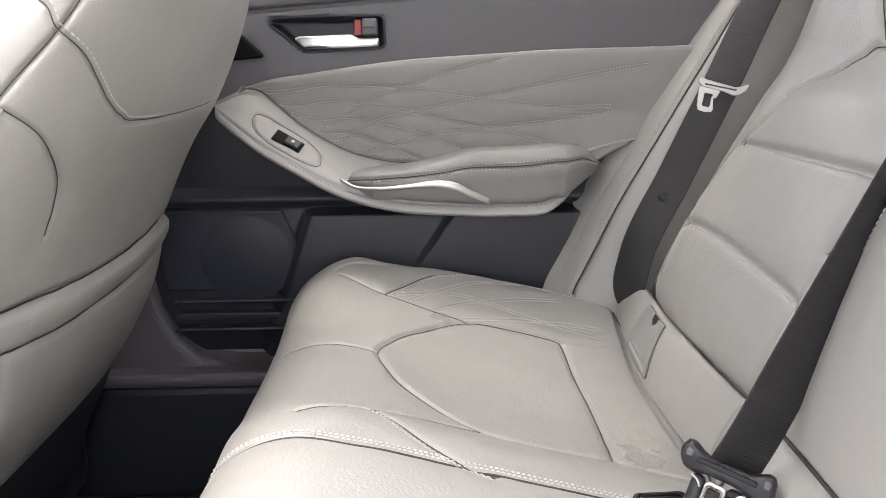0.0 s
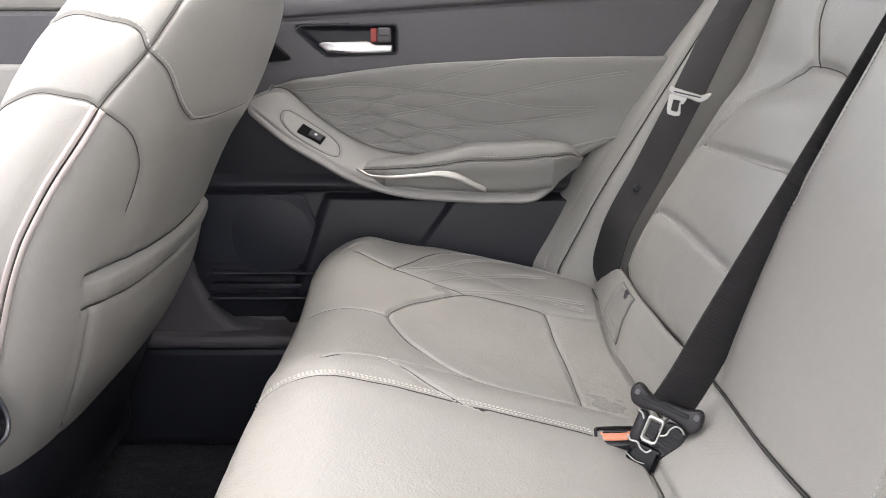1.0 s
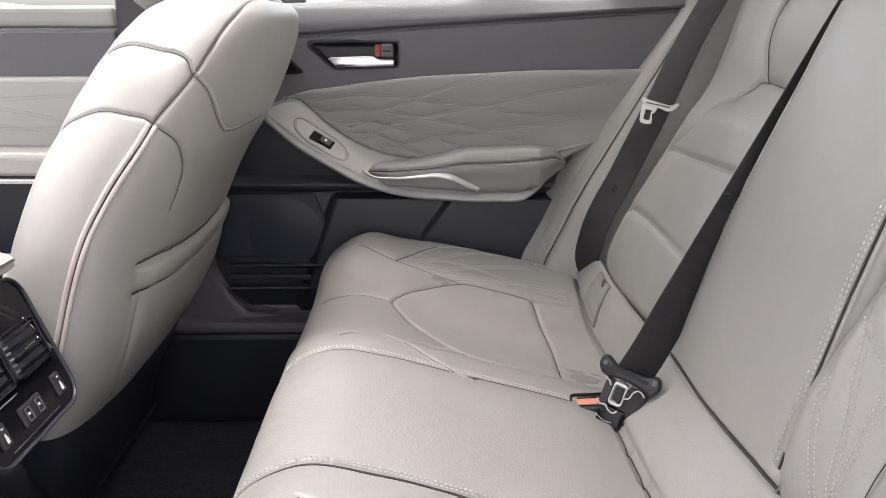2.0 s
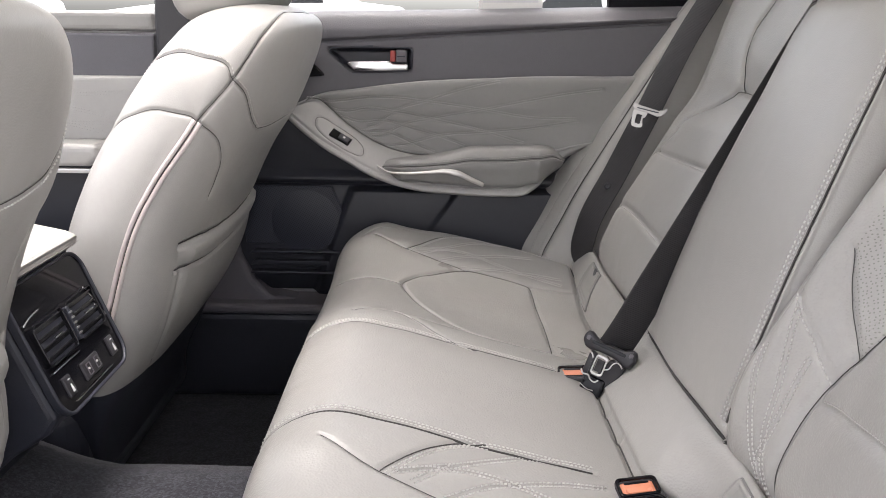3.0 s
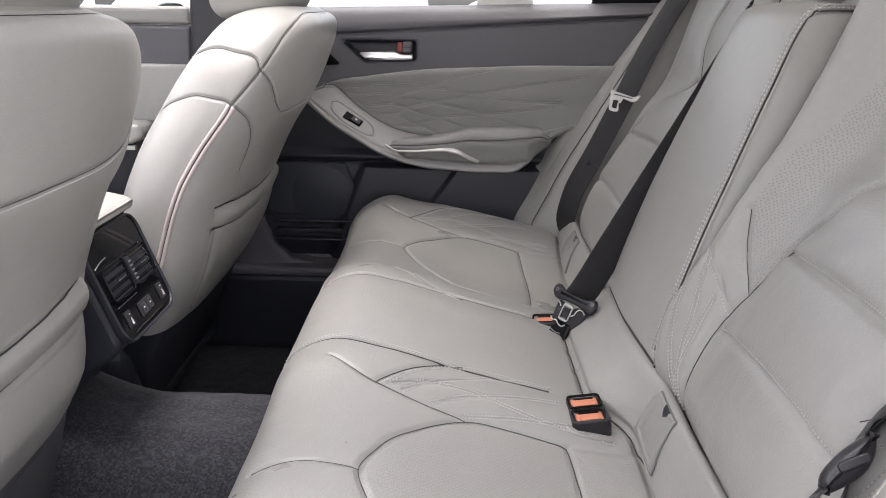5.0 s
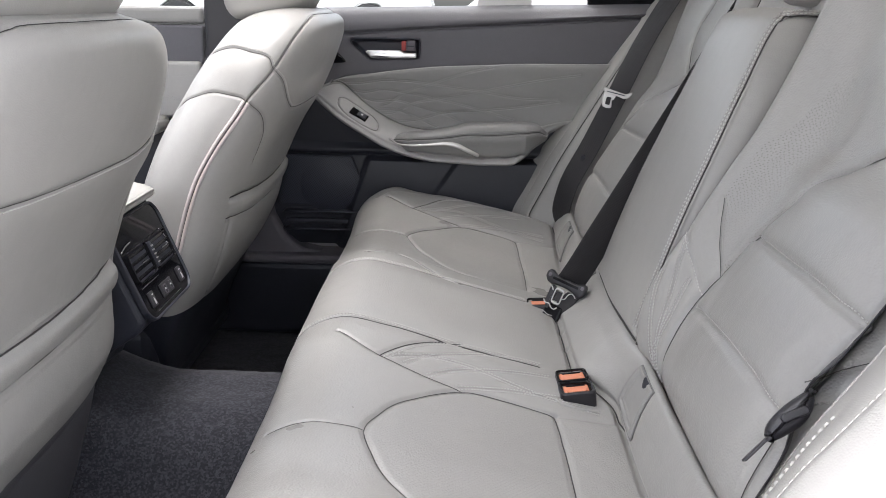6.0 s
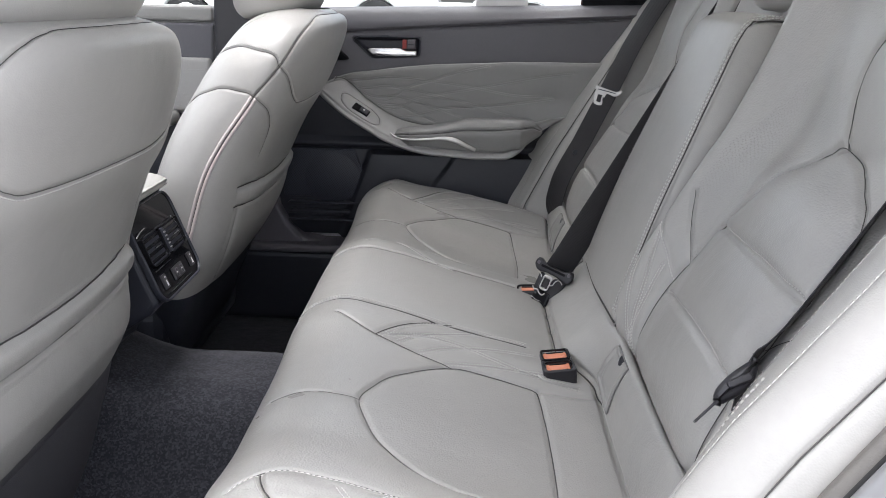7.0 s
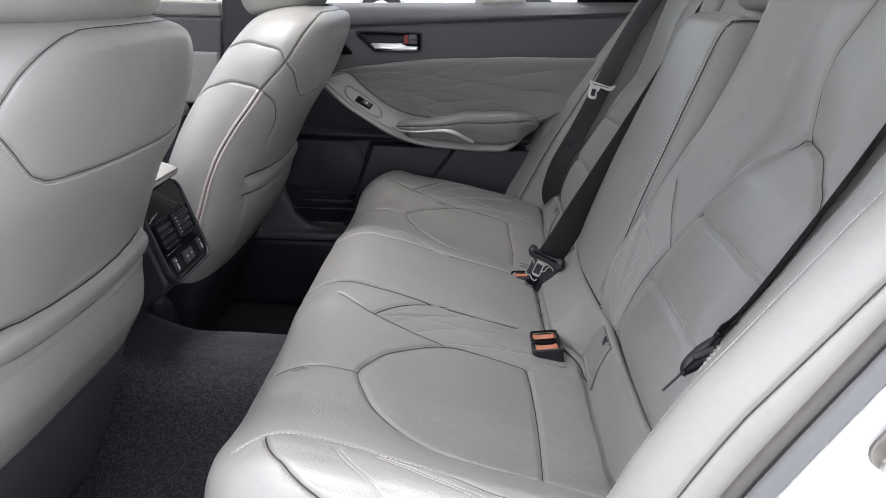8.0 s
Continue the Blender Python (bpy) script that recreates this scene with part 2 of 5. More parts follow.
def centre_at(u, v):
    """The padded middle of the back: u from foot to top, v across from 0 to 10 with its side walls."""
    cols = np.repeat(np.array(CENTRE_PROFILE)[None], len(u), 0)
    p = across(cols, u)
    half = 0.142 - 0.036 * np.clip((p[:, 1] - 0.43) / 0.38, 0, 1)
    q = across(np.repeat(np.array(CENTRE_V)[None], len(u), 0), v)
    return np.stack([p[:, 0] + q[:, 1], q[:, 0] * half, p[:, 1]], 1)


BOLSTER_NOSE = [(0.20, 0.36), (0.196, 0.40), (0.23, 0.465), (0.268, 0.532), (0.32, 0.612), (0.373, 0.693), (0.42, 0.762), (0.49, 0.86), (0.55, 0.95)]
BOLSTER_LOW = [(0.565, 0.16), (0.57, 0.11), (0.582, 0.065), (0.595, 0.05), (0.62, 0.028), (0.648, 0.006), (0.665, 0.0), (0.685, 0.012), (0.70, 0.04), (0.712, 0.09), (0.715, 0.14)]
BOLSTER_HIGH = [(0.57, 0.12), (0.575, 0.07), (0.587, 0.022), (0.60, 0.009), (0.622, 0.003), (0.648, 0.0), (0.665, 0.0), (0.685, 0.012), (0.70, 0.04), (0.712, 0.09), (0.715, 0.14)]


def bolster_at(u, v):
    """The outer wing of the far back: u from foot to top, v from its inner face round the nose to the door side."""
    nose = across(np.repeat(np.array(BOLSTER_NOSE)[None], len(u), 0), u)
    f = np.clip((nose[:, 1] - 0.42) / 0.33, 0, 1)[:, None, None]
    q = across(np.array(BOLSTER_LOW)[None] * (1 - f) + np.array(BOLSTER_HIGH)[None] * f, v)
    return np.stack([nose[:, 0] + q[:, 1], q[:, 0], nose[:, 1]], 1)


# a front seat's back: middle line, half thicknesses behind and before, half width, by height
SEAT_Z = [0.27, 0.34, 0.43, 0.53, 0.60, 0.66, 0.72, 0.765, 0.79, 0.805]
SEAT_X = [-0.40, -0.375, -0.345, -0.315, -0.285, -0.25, -0.22, -0.20, -0.195, -0.195]
SEAT_BACK = [0.0, 0.045, 0.068, 0.07, 0.073, 0.077, 0.074, 0.071, 0.066, 0.045]
SEAT_FRONT = [0.06, 0.11, 0.11, 0.11, 0.11, 0.11, 0.10, 0.085, 0.06, 0.02]
SEAT_HALF = [0.22, 0.245, 0.255, 0.258, 0.258, 0.255, 0.245, 0.22, 0.18, 0.09]


def front_seat_at(u, v, lean=0.0):
    """A front seat's back about its own middle: u runs up (0 to 9), v once round (0 to 1), from the side by the tunnel over the rear face."""
    c = across(np.repeat(np.stack([SEAT_Z, SEAT_X, SEAT_BACK, SEAT_FRONT, SEAT_HALF], 1)[None], len(u), 0), u)
    t = 2 * math.pi * (v - 0.0)
    ct, st = np.cos(t), np.sin(t)
    y = -np.sign(ct) * np.abs(ct) ** 0.62 * c[:, 4]
    d = np.where(st > 0, c[:, 2], c[:, 3])
    x = c[:, 1] + lean * (c[:, 0] - 0.42) + np.sign(st) * np.abs(st) ** 0.8 * d
    return np.stack([x, y, c[:, 0]], 1)
def far_door_rows(x):
    """Heights along the far rear door, by the place along the car: crease, sill, pad's top, pad's fold, lip."""
    x = np.asarray(x, float)
    top = crom([-0.215, -0.163, -0.091, 0.015, 0.122, 0.229, 0.364, 0.5], np.array([0.641, 0.664, 0.675, 0.688, 0.695, 0.70, 0.703, 0.706])[:, None], x)[:, 0]
    fold = crom([-0.215, -0.161, -0.128, -0.086, -0.044, 0.005, 0.06, 0.15, 0.205, 0.25, 0.29, 0.5], np.array([0.638, 0.648, 0.627, 0.602, 0.580, 0.568, 0.566, 0.566, 0.568, 0.577, 0.587, 0.600])[:, None], x)[:, 0]
    lip = crom([-0.215, -0.188, -0.156, -0.11, -0.07, -0.029, 0.013, 0.082, 0.153, 0.205, 0.229, 0.246, 0.27, 0.5], np.array([0.632, 0.612, 0.59, 0.565, 0.542, 0.526, 0.516, 0.510, 0.508, 0.513, 0.528, 0.548, 0.568, 0.58])[:, None], x)[:, 0]
    return top, np.minimum(fold, top - 0.001), np.minimum(lip, fold - 0.002)


def behind_bolster(x, z):
    """How far the door's trim steps back where the seat's side bolster stands before it."""
    nose = np.interp(z, [p[1] for p in BOLSTER_NOSE], [p[0] for p in BOLSTER_NOSE])
    s = np.clip((x - nose - 0.024) / 0.02, 0, 1)
    return 0.05 * s * s * (3 - 2 * s)


def pad_at(u, v):
    """The door's padded panel: u runs down from its top edge over the quilted field and the shelf to under the lip (0 to 8), v along the car."""
    top, fold, lip = far_door_rows(v)
    out = np.clip((v + 0.215) / 0.10, 0, 1) ** 0.5
    face = 0.637 - 0.006 * out
    edge = face - (0.062 * out - 0.006) * np.clip((0.262 - v) / 0.06, 0, 1) ** 0.6
    cols = np.stack([np.stack(c, 1) for c in (
        (0.66 + 0 * v, top - 0.001), (face + 0.001, top), (face, top * 0.7 + fold * 0.3), (face + 0.002, top * 0.3 + fold * 0.7), (face - 0.004 * out, fold),
        (edge * 0.5 + face * 0.5, fold * 0.5 + lip * 0.5 + 0.002), (edge + 0.004, lip + 0.008), (edge + 0.004 * out, lip - 0.006), (0.66 + 0 * v, lip - 0.016))], 1)
    p = across(cols, u)
    return np.stack([v, p[:, 0] + behind_bolster(v, p[:, 1]), p[:, 1]], 1)


UPPER_PROFILE = [(0.665, 0.50), (0.655, 0.58), (0.650, 0.64), (0.648, 0.70), (0.652, 0.745), (0.655, 0.752), (0.650, 0.760), (0.654, 0.785), (0.672, 0.805), (0.70, 0.811), (0.72, 0.80)]


def upper_at(u, v):
    """The door's upper panel: u from below the pad to the sill, v along the car."""
    w = np.array([0, 0, 0, 0.2, 0.073, 0.073, 0.073, 0.05, 0.034, 0.034, 0.034])
    w[3] = 0.05
    cols = np.repeat(np.array(UPPER_PROFILE)[None], len(v), 0)
    cols[:, :, 1] += v[:, None] * w
    cols[:, 4:7, 1] += 0.013
    p = across(cols, u)
    return np.stack([v, p[:, 0] + behind_bolster(v, p[:, 1]), p[:, 1]], 1)


def rest_at(u, v):
    """The door's arm rest: u round it (0 to 8), v along the car."""
    top = crom([-0.062, -0.022, 0.027, 0.07, 0.10, 0.155, 0.225, 0.25, 0.27], np.array([0.551, 0.560, 0.565, 0.573, 0.581, 0.584, 0.586, 0.582, 0.566])[:, None], v)[:, 0]
    _, _, lip = far_door_rows(v)
    grow = np.clip((v + 0.064) / 0.05, 0, 1) ** 0.6 * np.clip((0.272 - v) / 0.05, 0, 1) ** 0.5
    front = 0.612 - 0.047 * grow
    low = top - (top - np.minimum(lip, 0.515) - 0.012) * grow
    mid = top * 0.62 + low * 0.38
    cols = np.stack([np.stack(c, 1) for c in (
        (0.645 + 0 * v, top - 0.006), (0.63 + 0 * v, top - 0.001), (front * 0.4 + 0.62 * 0.6, top + 0.001 * grow), (front + 0.012, top - 0.003), (front, mid),
        (front + 0.003, mid * 0.5 + low * 0.5), (front + 0.010, low), (front * 0.4 + 0.63 * 0.6, low - 0.006), (0.645 + 0 * v, low - 0.004))], 1)
    p = across(cols, u)
    return np.stack([v, p[:, 0], p[:, 1]], 1)
# end surfaces


def link(name, verts, faces, mat, parent=None, label="", smooth=True):
    """One mesh object from arrays."""
    me = bpy.data.meshes.new(name)
    me.from_pydata([tuple(p) for p in verts], [], [tuple(f) for f in faces])
    if smooth:
        me.polygons.foreach_set("use_smooth", [True] * len(me.polygons))
    me.materials.append(mat)
    me.update()
    ob = new(name, me)
    ob.parent = parent
    return tagged(ob, label)


def part(name, bm, mat, parent=None, label="", smooth=False):
    """A bmesh as one mesh object under a thing or a part."""
    me = bpy.data.meshes.new(name)
    bm.to_mesh(me)
    bm.free()
    if smooth:
        me.polygons.foreach_set("use_smooth", [True] * len(me.polygons))
    me.materials.append(mat)
    ob = new(name, me)
    ob.parent = parent
    return tagged(ob, label)


def thing(name, label, category, group="", kind=""):
    return tagged(new(name), label, category, group, kind)


def box(x0, x1, y0, y1, z0, z1, bevel=0.004, seg=2):
    bm = bmesh.new()
    bmesh.ops.create_cube(bm, size=1, matrix=Matrix.Translation(((x0 + x1) / 2, (y0 + y1) / 2, (z0 + z1) / 2)) @ Matrix.Diagonal((abs(x1 - x0), abs(y1 - y0), abs(z1 - z0), 1)))
    if bevel:
        bmesh.ops.bevel(bm, geom=bm.edges[:], offset=bevel, segments=seg, affect="EDGES", profile=0.5)
    return bm


def move(bm, m):
    bmesh.ops.transform(bm, matrix=m, verts=bm.verts[:])
    return bm


def slab(outline, y0, y1, bevel=0.004, seg=2, axis="y"):
    """A plate whose outline lies in x and z, from y0 to y1 (axis x: outline in y and z)."""
    bm = bmesh.new()
    to = (lambda a, b, d: (a, d, b)) if axis == "y" else ((lambda a, b, d: (d, a, b)) if axis == "x" else (lambda a, b, d: (a, b, d)))
    f = bm.faces.new([bm.verts.new(to(a, b, y0)) for a, b in outline])
    got = bmesh.ops.extrude_face_region(bm, geom=[f])
    step = Vector(to(0, 0, y1 - y0))
    bmesh.ops.translate(bm, vec=step, verts=[e for e in got["geom"] if isinstance(e, bmesh.types.BMVert)])
    bmesh.ops.recalc_face_normals(bm, faces=bm.faces[:])
    if bevel:
        edges = [e for e in bm.edges if len(e.link_faces) == 2 and e.calc_face_angle(0) > 0.5]
        bmesh.ops.bevel(bm, geom=edges, offset=bevel, segments=seg, affect="EDGES", profile=0.5)
    return bm


def smooth_line(points, n=160, closed=False):
    """An even, smooth line of n points through the given ones."""
    p = np.array(points, float)
    if closed:
        p = np.concatenate([p[-2:], p, p[:3]])
    d = np.concatenate([[0], np.cumsum(np.maximum(1e-6, np.linalg.norm(np.diff(p, axis=0), axis=1)))])
    lo, hi = (d[2], d[-3]) if closed else (d[0], d[-1])
    return crom(d, p, np.linspace(lo, hi, n, endpoint=not closed))


def ribbon(line, normals, width, thick):
    """A flat band that follows a line, with its faces along the normals; returns verts and faces."""
    line, normals = np.array(line, float), np.array(normals, float)
    tan = np.gradient(line, axis=0)
    side = np.cross(tan, normals)
    side /= np.linalg.norm(side, axis=1)[:, None]
    nn = np.cross(side, tan)
    nn /= np.linalg.norm(nn, axis=1)[:, None]
    w = np.broadcast_to(np.asarray(width, float), (len(line),))[:, None]
    prof = [(-0.5, 0.2), (-0.47, 0.5), (0.47, 0.5), (0.5, 0.2), (0.5, -0.2), (0.47, -0.5), (-0.47, -0.5), (-0.5, -0.2)]
    rings = np.stack([line + side * w * a + nn * thick * b for a, b in prof], 1)
    k, n = len(prof), len(line)
    faces = [(i * k + j, i * k + (j + 1) % k, (i + 1) * k + (j + 1) % k, (i + 1) * k + j) for i in range(n - 1) for j in range(k)]
    faces += [tuple(range(k))[::-1], tuple((n - 1) * k + j for j in range(k))]
    return rings.reshape(-1, 3), faces


def tube(line, radius, sides=8):
    """A round rod along a line; radius may change along it."""
    line = np.array(line, float)
    tan = np.gradient(line, axis=0)
    tan /= np.linalg.norm(tan, axis=1)[:, None]
    ref = np.array([0.0, 0.0, 1.0]) if abs(tan[:, 2]).mean() < 0.8 else np.array([0.0, 1.0, 0.0])
    a = np.cross(tan, ref)
    a /= np.linalg.norm(a, axis=1)[:, None]
    b = np.cross(tan, a)
    r = np.broadcast_to(np.asarray(radius, float), (len(line),))[:, None]
    rings = np.stack([line + r * (a * math.cos(w) + b * math.sin(w)) for w in np.linspace(0, 2 * math.pi, sides, endpoint=False)], 1)
    n, k = len(line), sides
    faces = [(i * k + j, i * k + (j + 1) % k, (i + 1) * k + (j + 1) % k, (i + 1) * k + j) for i in range(n - 1) for j in range(k)]
    faces += [tuple(range(k))[::-1], tuple((n - 1) * k + j for j in range(k))]
    return rings.reshape(-1, 3), faces


def normal_at(f, u, v, flip):
    e = 1e-3
    du = f(u + e, v) - f(u - e, v)
    dv = f(u, v + e) - f(u, v - e)
    n = np.cross(du, dv)
    n /= np.maximum(1e-12, np.linalg.norm(n, axis=1))[:, None]
    return -n if flip else n


class Seam:
    """A sewn line on a surface: points in the surface's own u and v, with groove depth and width, a dark line that
    paints the groove's shade, and rows of thread beside it.
    """
    def __init__(self, points, depth=0.003, width=0.0035, rows=(), pitch=0.0052, shade_r=0.00065, n=220, straight=False, size=1.0):
        self.size = size
        self.depth, self.width, self.rows, self.pitch, self.shade_r = depth, width, rows, pitch, shade_r if depth > 0.0022 else 0
        if straight:
            p = np.array(points, float)
            d = np.linspace(0, len(p) - 1, n)
            self.uv = np.stack([np.interp(d, range(len(p)), p[:, i]) for i in (0, 1)], 1)
        else:
            self.uv = smooth_line(points, 3000)

    def fit(self, f, step=0.0016):
        """Spaces the line's points evenly along the surface."""
        q = f(self.uv[:, 0], self.uv[:, 1])
        d = np.concatenate([[0], np.cumsum(np.linalg.norm(np.diff(q, axis=0), axis=1))])
        at = np.linspace(0, d[-1], max(12, int(d[-1] / step)))
        self.uv = np.stack([np.interp(at, d, self.uv[:, i]) for i in (0, 1)], 1)


def inside(poly, u, v):
    """Which of the points lie in the closed polygon."""
    p = np.array(poly)
    q = np.roll(p, -1, 0)
    c = np.zeros(len(u), bool)
    for (a, b), (d, e) in zip(p, q):
        if b != e:
            c ^= ((b > v) != (e > v)) & (u < (d - a) * (v - b) / (e - b) + a)
    return c


def sheet(parent, f, u0, u1, v0, v1, nu, nv, mat, name="cover", seams=(), regions=(), flip=False, puff=0.0, thread_mat=None, mirror=False, wrinkle=0.0008, extra=None):
    """Upholstery over a surface: its grid is pressed in along the seams and cut into one part for each region; thread is sewn along."""
    from mathutils import kdtree
    uu, vv = np.linspace(u0, u1, nu), np.linspace(v0, v1, nv)
    U, V = (a.ravel() for a in np.meshgrid(uu, vv, indexing="ij"))
    P = f(U, V)
    N = normal_at(f, U, V, flip)
    off = np.zeros(len(U))
    for s in seams:
        s.fit(f)
    if seams:
        near = np.full(len(U), 1.0)
        for s in seams:
            q = f(s.uv[:, 0], s.uv[:, 1])
            tree = kdtree.KDTree(len(q))
            for i, a in enumerate(q):
                tree.insert(a, i)
            tree.balance()
            lo, hi = q.min(0) - 0.09, q.max(0) + 0.09
            pick = np.nonzero(((P > lo) & (P < hi)).all(1))[0]
            d = np.full(len(U), 1.0)
            for i in pick:
                d[i] = tree.find(P[i])[2]
            off -= s.depth * np.exp(-(d / s.width) ** 2)
            near = np.minimum(near, d)
        if puff:
            off += puff * (1 - np.exp(-(near / 0.022) ** 1.2))
    if wrinkle:
        off += np.array([noise.noise(Vector(p) * 14) * wrinkle + noise.noise(Vector(p) * 45) * wrinkle * 0.3 for p in P])
    if extra is not None:
        off += extra(U, V, P)
    lift = None
    if thread_mat:
        grid = kdtree.KDTree(len(P))
        for i, a in enumerate(P):
            grid.insert(a, i)
        grid.balance()
        lift = lambda q: np.array([np.mean([off[h[1]] for h in grid.find_n(a, 4)]) for a in q])
    P = P + N * off[:, None]
    if mirror:
        P = P * np.array([1, -1, 1])
    ii, jj = (a.ravel() for a in np.meshgrid(np.arange(nu - 1), np.arange(nv - 1), indexing="ij"))
    a = ii * nv + jj
    quads = np.stack([a, a + 1, a + nv + 1, a + nv], 1) if flip != mirror else np.stack([a, a + nv, a + nv + 1, a + 1], 1)
    face = np.cross(P[quads[:, 2]] - P[quads[:, 0]], P[quads[:, 3]] - P[quads[:, 1]])
    shade = np.zeros_like(P)
    for k in range(4):
        np.add.at(shade, quads[:, k], face)
    shade /= np.maximum(1e-12, np.linalg.norm(shade, axis=1))[:, None]
    cu, cv = (uu[ii] + uu[ii + 1]) / 2, (vv[jj] + vv[jj + 1]) / 2
    left = np.ones(len(quads), bool)
    for rname, poly, rmat, rlabel in regions:
        take = left & inside(poly, cu, cv)
        left &= ~take
        if take.any():
            cut(rname, P, quads[take], rmat, parent, rlabel, shade)
    if left.any():
        cut(name, P, quads[left], mat, parent, "", shade)
    if thread_mat:
        vs, fs = [], []
        for s in seams:
            for row in s.rows:
                stitch(f, s, row, flip, vs, fs, lift)
        # thin dark tubes along the grooves stand in for their shade
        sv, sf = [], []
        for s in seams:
            if s.shade_r:
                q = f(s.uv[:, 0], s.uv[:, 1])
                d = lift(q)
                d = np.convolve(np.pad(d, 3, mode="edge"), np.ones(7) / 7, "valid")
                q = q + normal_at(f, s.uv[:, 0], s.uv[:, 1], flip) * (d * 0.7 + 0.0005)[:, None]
                a, b = tube(q * (np.array([1, -1, 1]) if mirror else 1), s.shade_r, 5)
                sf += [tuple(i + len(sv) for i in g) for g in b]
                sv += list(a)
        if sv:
            tagged(link("seam_shade_line", np.array(sv), sf, groove_shade, parent), "dark lines painting the shade in the seams between the leather pieces", kind="stuff")
        if vs:
            vs = np.array(vs)
            if mirror:
                vs = vs * np.array([1, -1, 1])
            tagged(link("stitching", vs, fs, thread_mat, parent, smooth=False), "pale thread stitches along the seams", kind="stuff")


def cut(name, P, quads, mat, parent, label, shade):
    """One piece of a sheet, shaded as part of the whole so that the joins do not show."""
    used, back = np.unique(quads, return_inverse=True)
    ob = link(name, P[used], back.reshape(-1, 4), mat, parent, label)
    ob.data.normals_split_custom_set_from_vertices(shade[used].tolist())
    return ob


def stitch(f, s, row, flip, vs, fs, lift=None):
    """Small raised stitches beside a seam, row metres to its side."""
    uv = s.uv
    p = f(uv[:, 0], uv[:, 1])
    n = normal_at(f, uv[:, 0], uv[:, 1], flip)
    tan = np.gradient(p, axis=0)
    tan /= np.maximum(1e-9, np.linalg.norm(tan, axis=1))[:, None]
    side = np.cross(n, tan)
    line = p + side * row
    if lift is not None:
        d = lift(line)
        d = np.convolve(np.pad(d, 2, mode="edge"), np.ones(5) / 5, "valid")
        line = line + n * (d + 0.0006)[:, None]
    d = np.concatenate([[0], np.cumsum(np.linalg.norm(np.diff(line, axis=0), axis=1))])
    for at in np.arange(s.pitch / 2, d[-1], s.pitch):
        c, t, m, w = (np.array([np.interp(at, d, a[:, i]) for i in range(3)]) for a in (line, tan, n, side))
        k = len(vs)
        l, h, b = s.pitch * 0.38, 0.0010 * s.size, 0.0008 * s.size
        for x, y, z in ((-1, 0, -0.6), (-0.55, -1, -0.3), (-0.55, 1, -0.3), (-0.55, 0, 1), (0.55, -1, -0.3), (0.55, 1, -0.3), (0.55, 0, 1), (1, 0, -0.6)):
            vs.append(c + t * x * l + w * y * b + m * z * h)
        fs += [(k, k + 3, k + 1), (k, k + 2, k + 3), (k + 1, k + 3, k + 6, k + 4), (k + 3, k + 2, k + 5, k + 6), (k + 4, k + 6, k + 7), (k + 6, k + 5, k + 7)]


# ---- rear bench ----
def seat_line(points, side, **kw):
    """A seam on one outer seat: points give u and the place across from the seat's own middle, outward positive."""
    return Seam([(u, side * (0.355 + q)) for u, q in points], **kw)


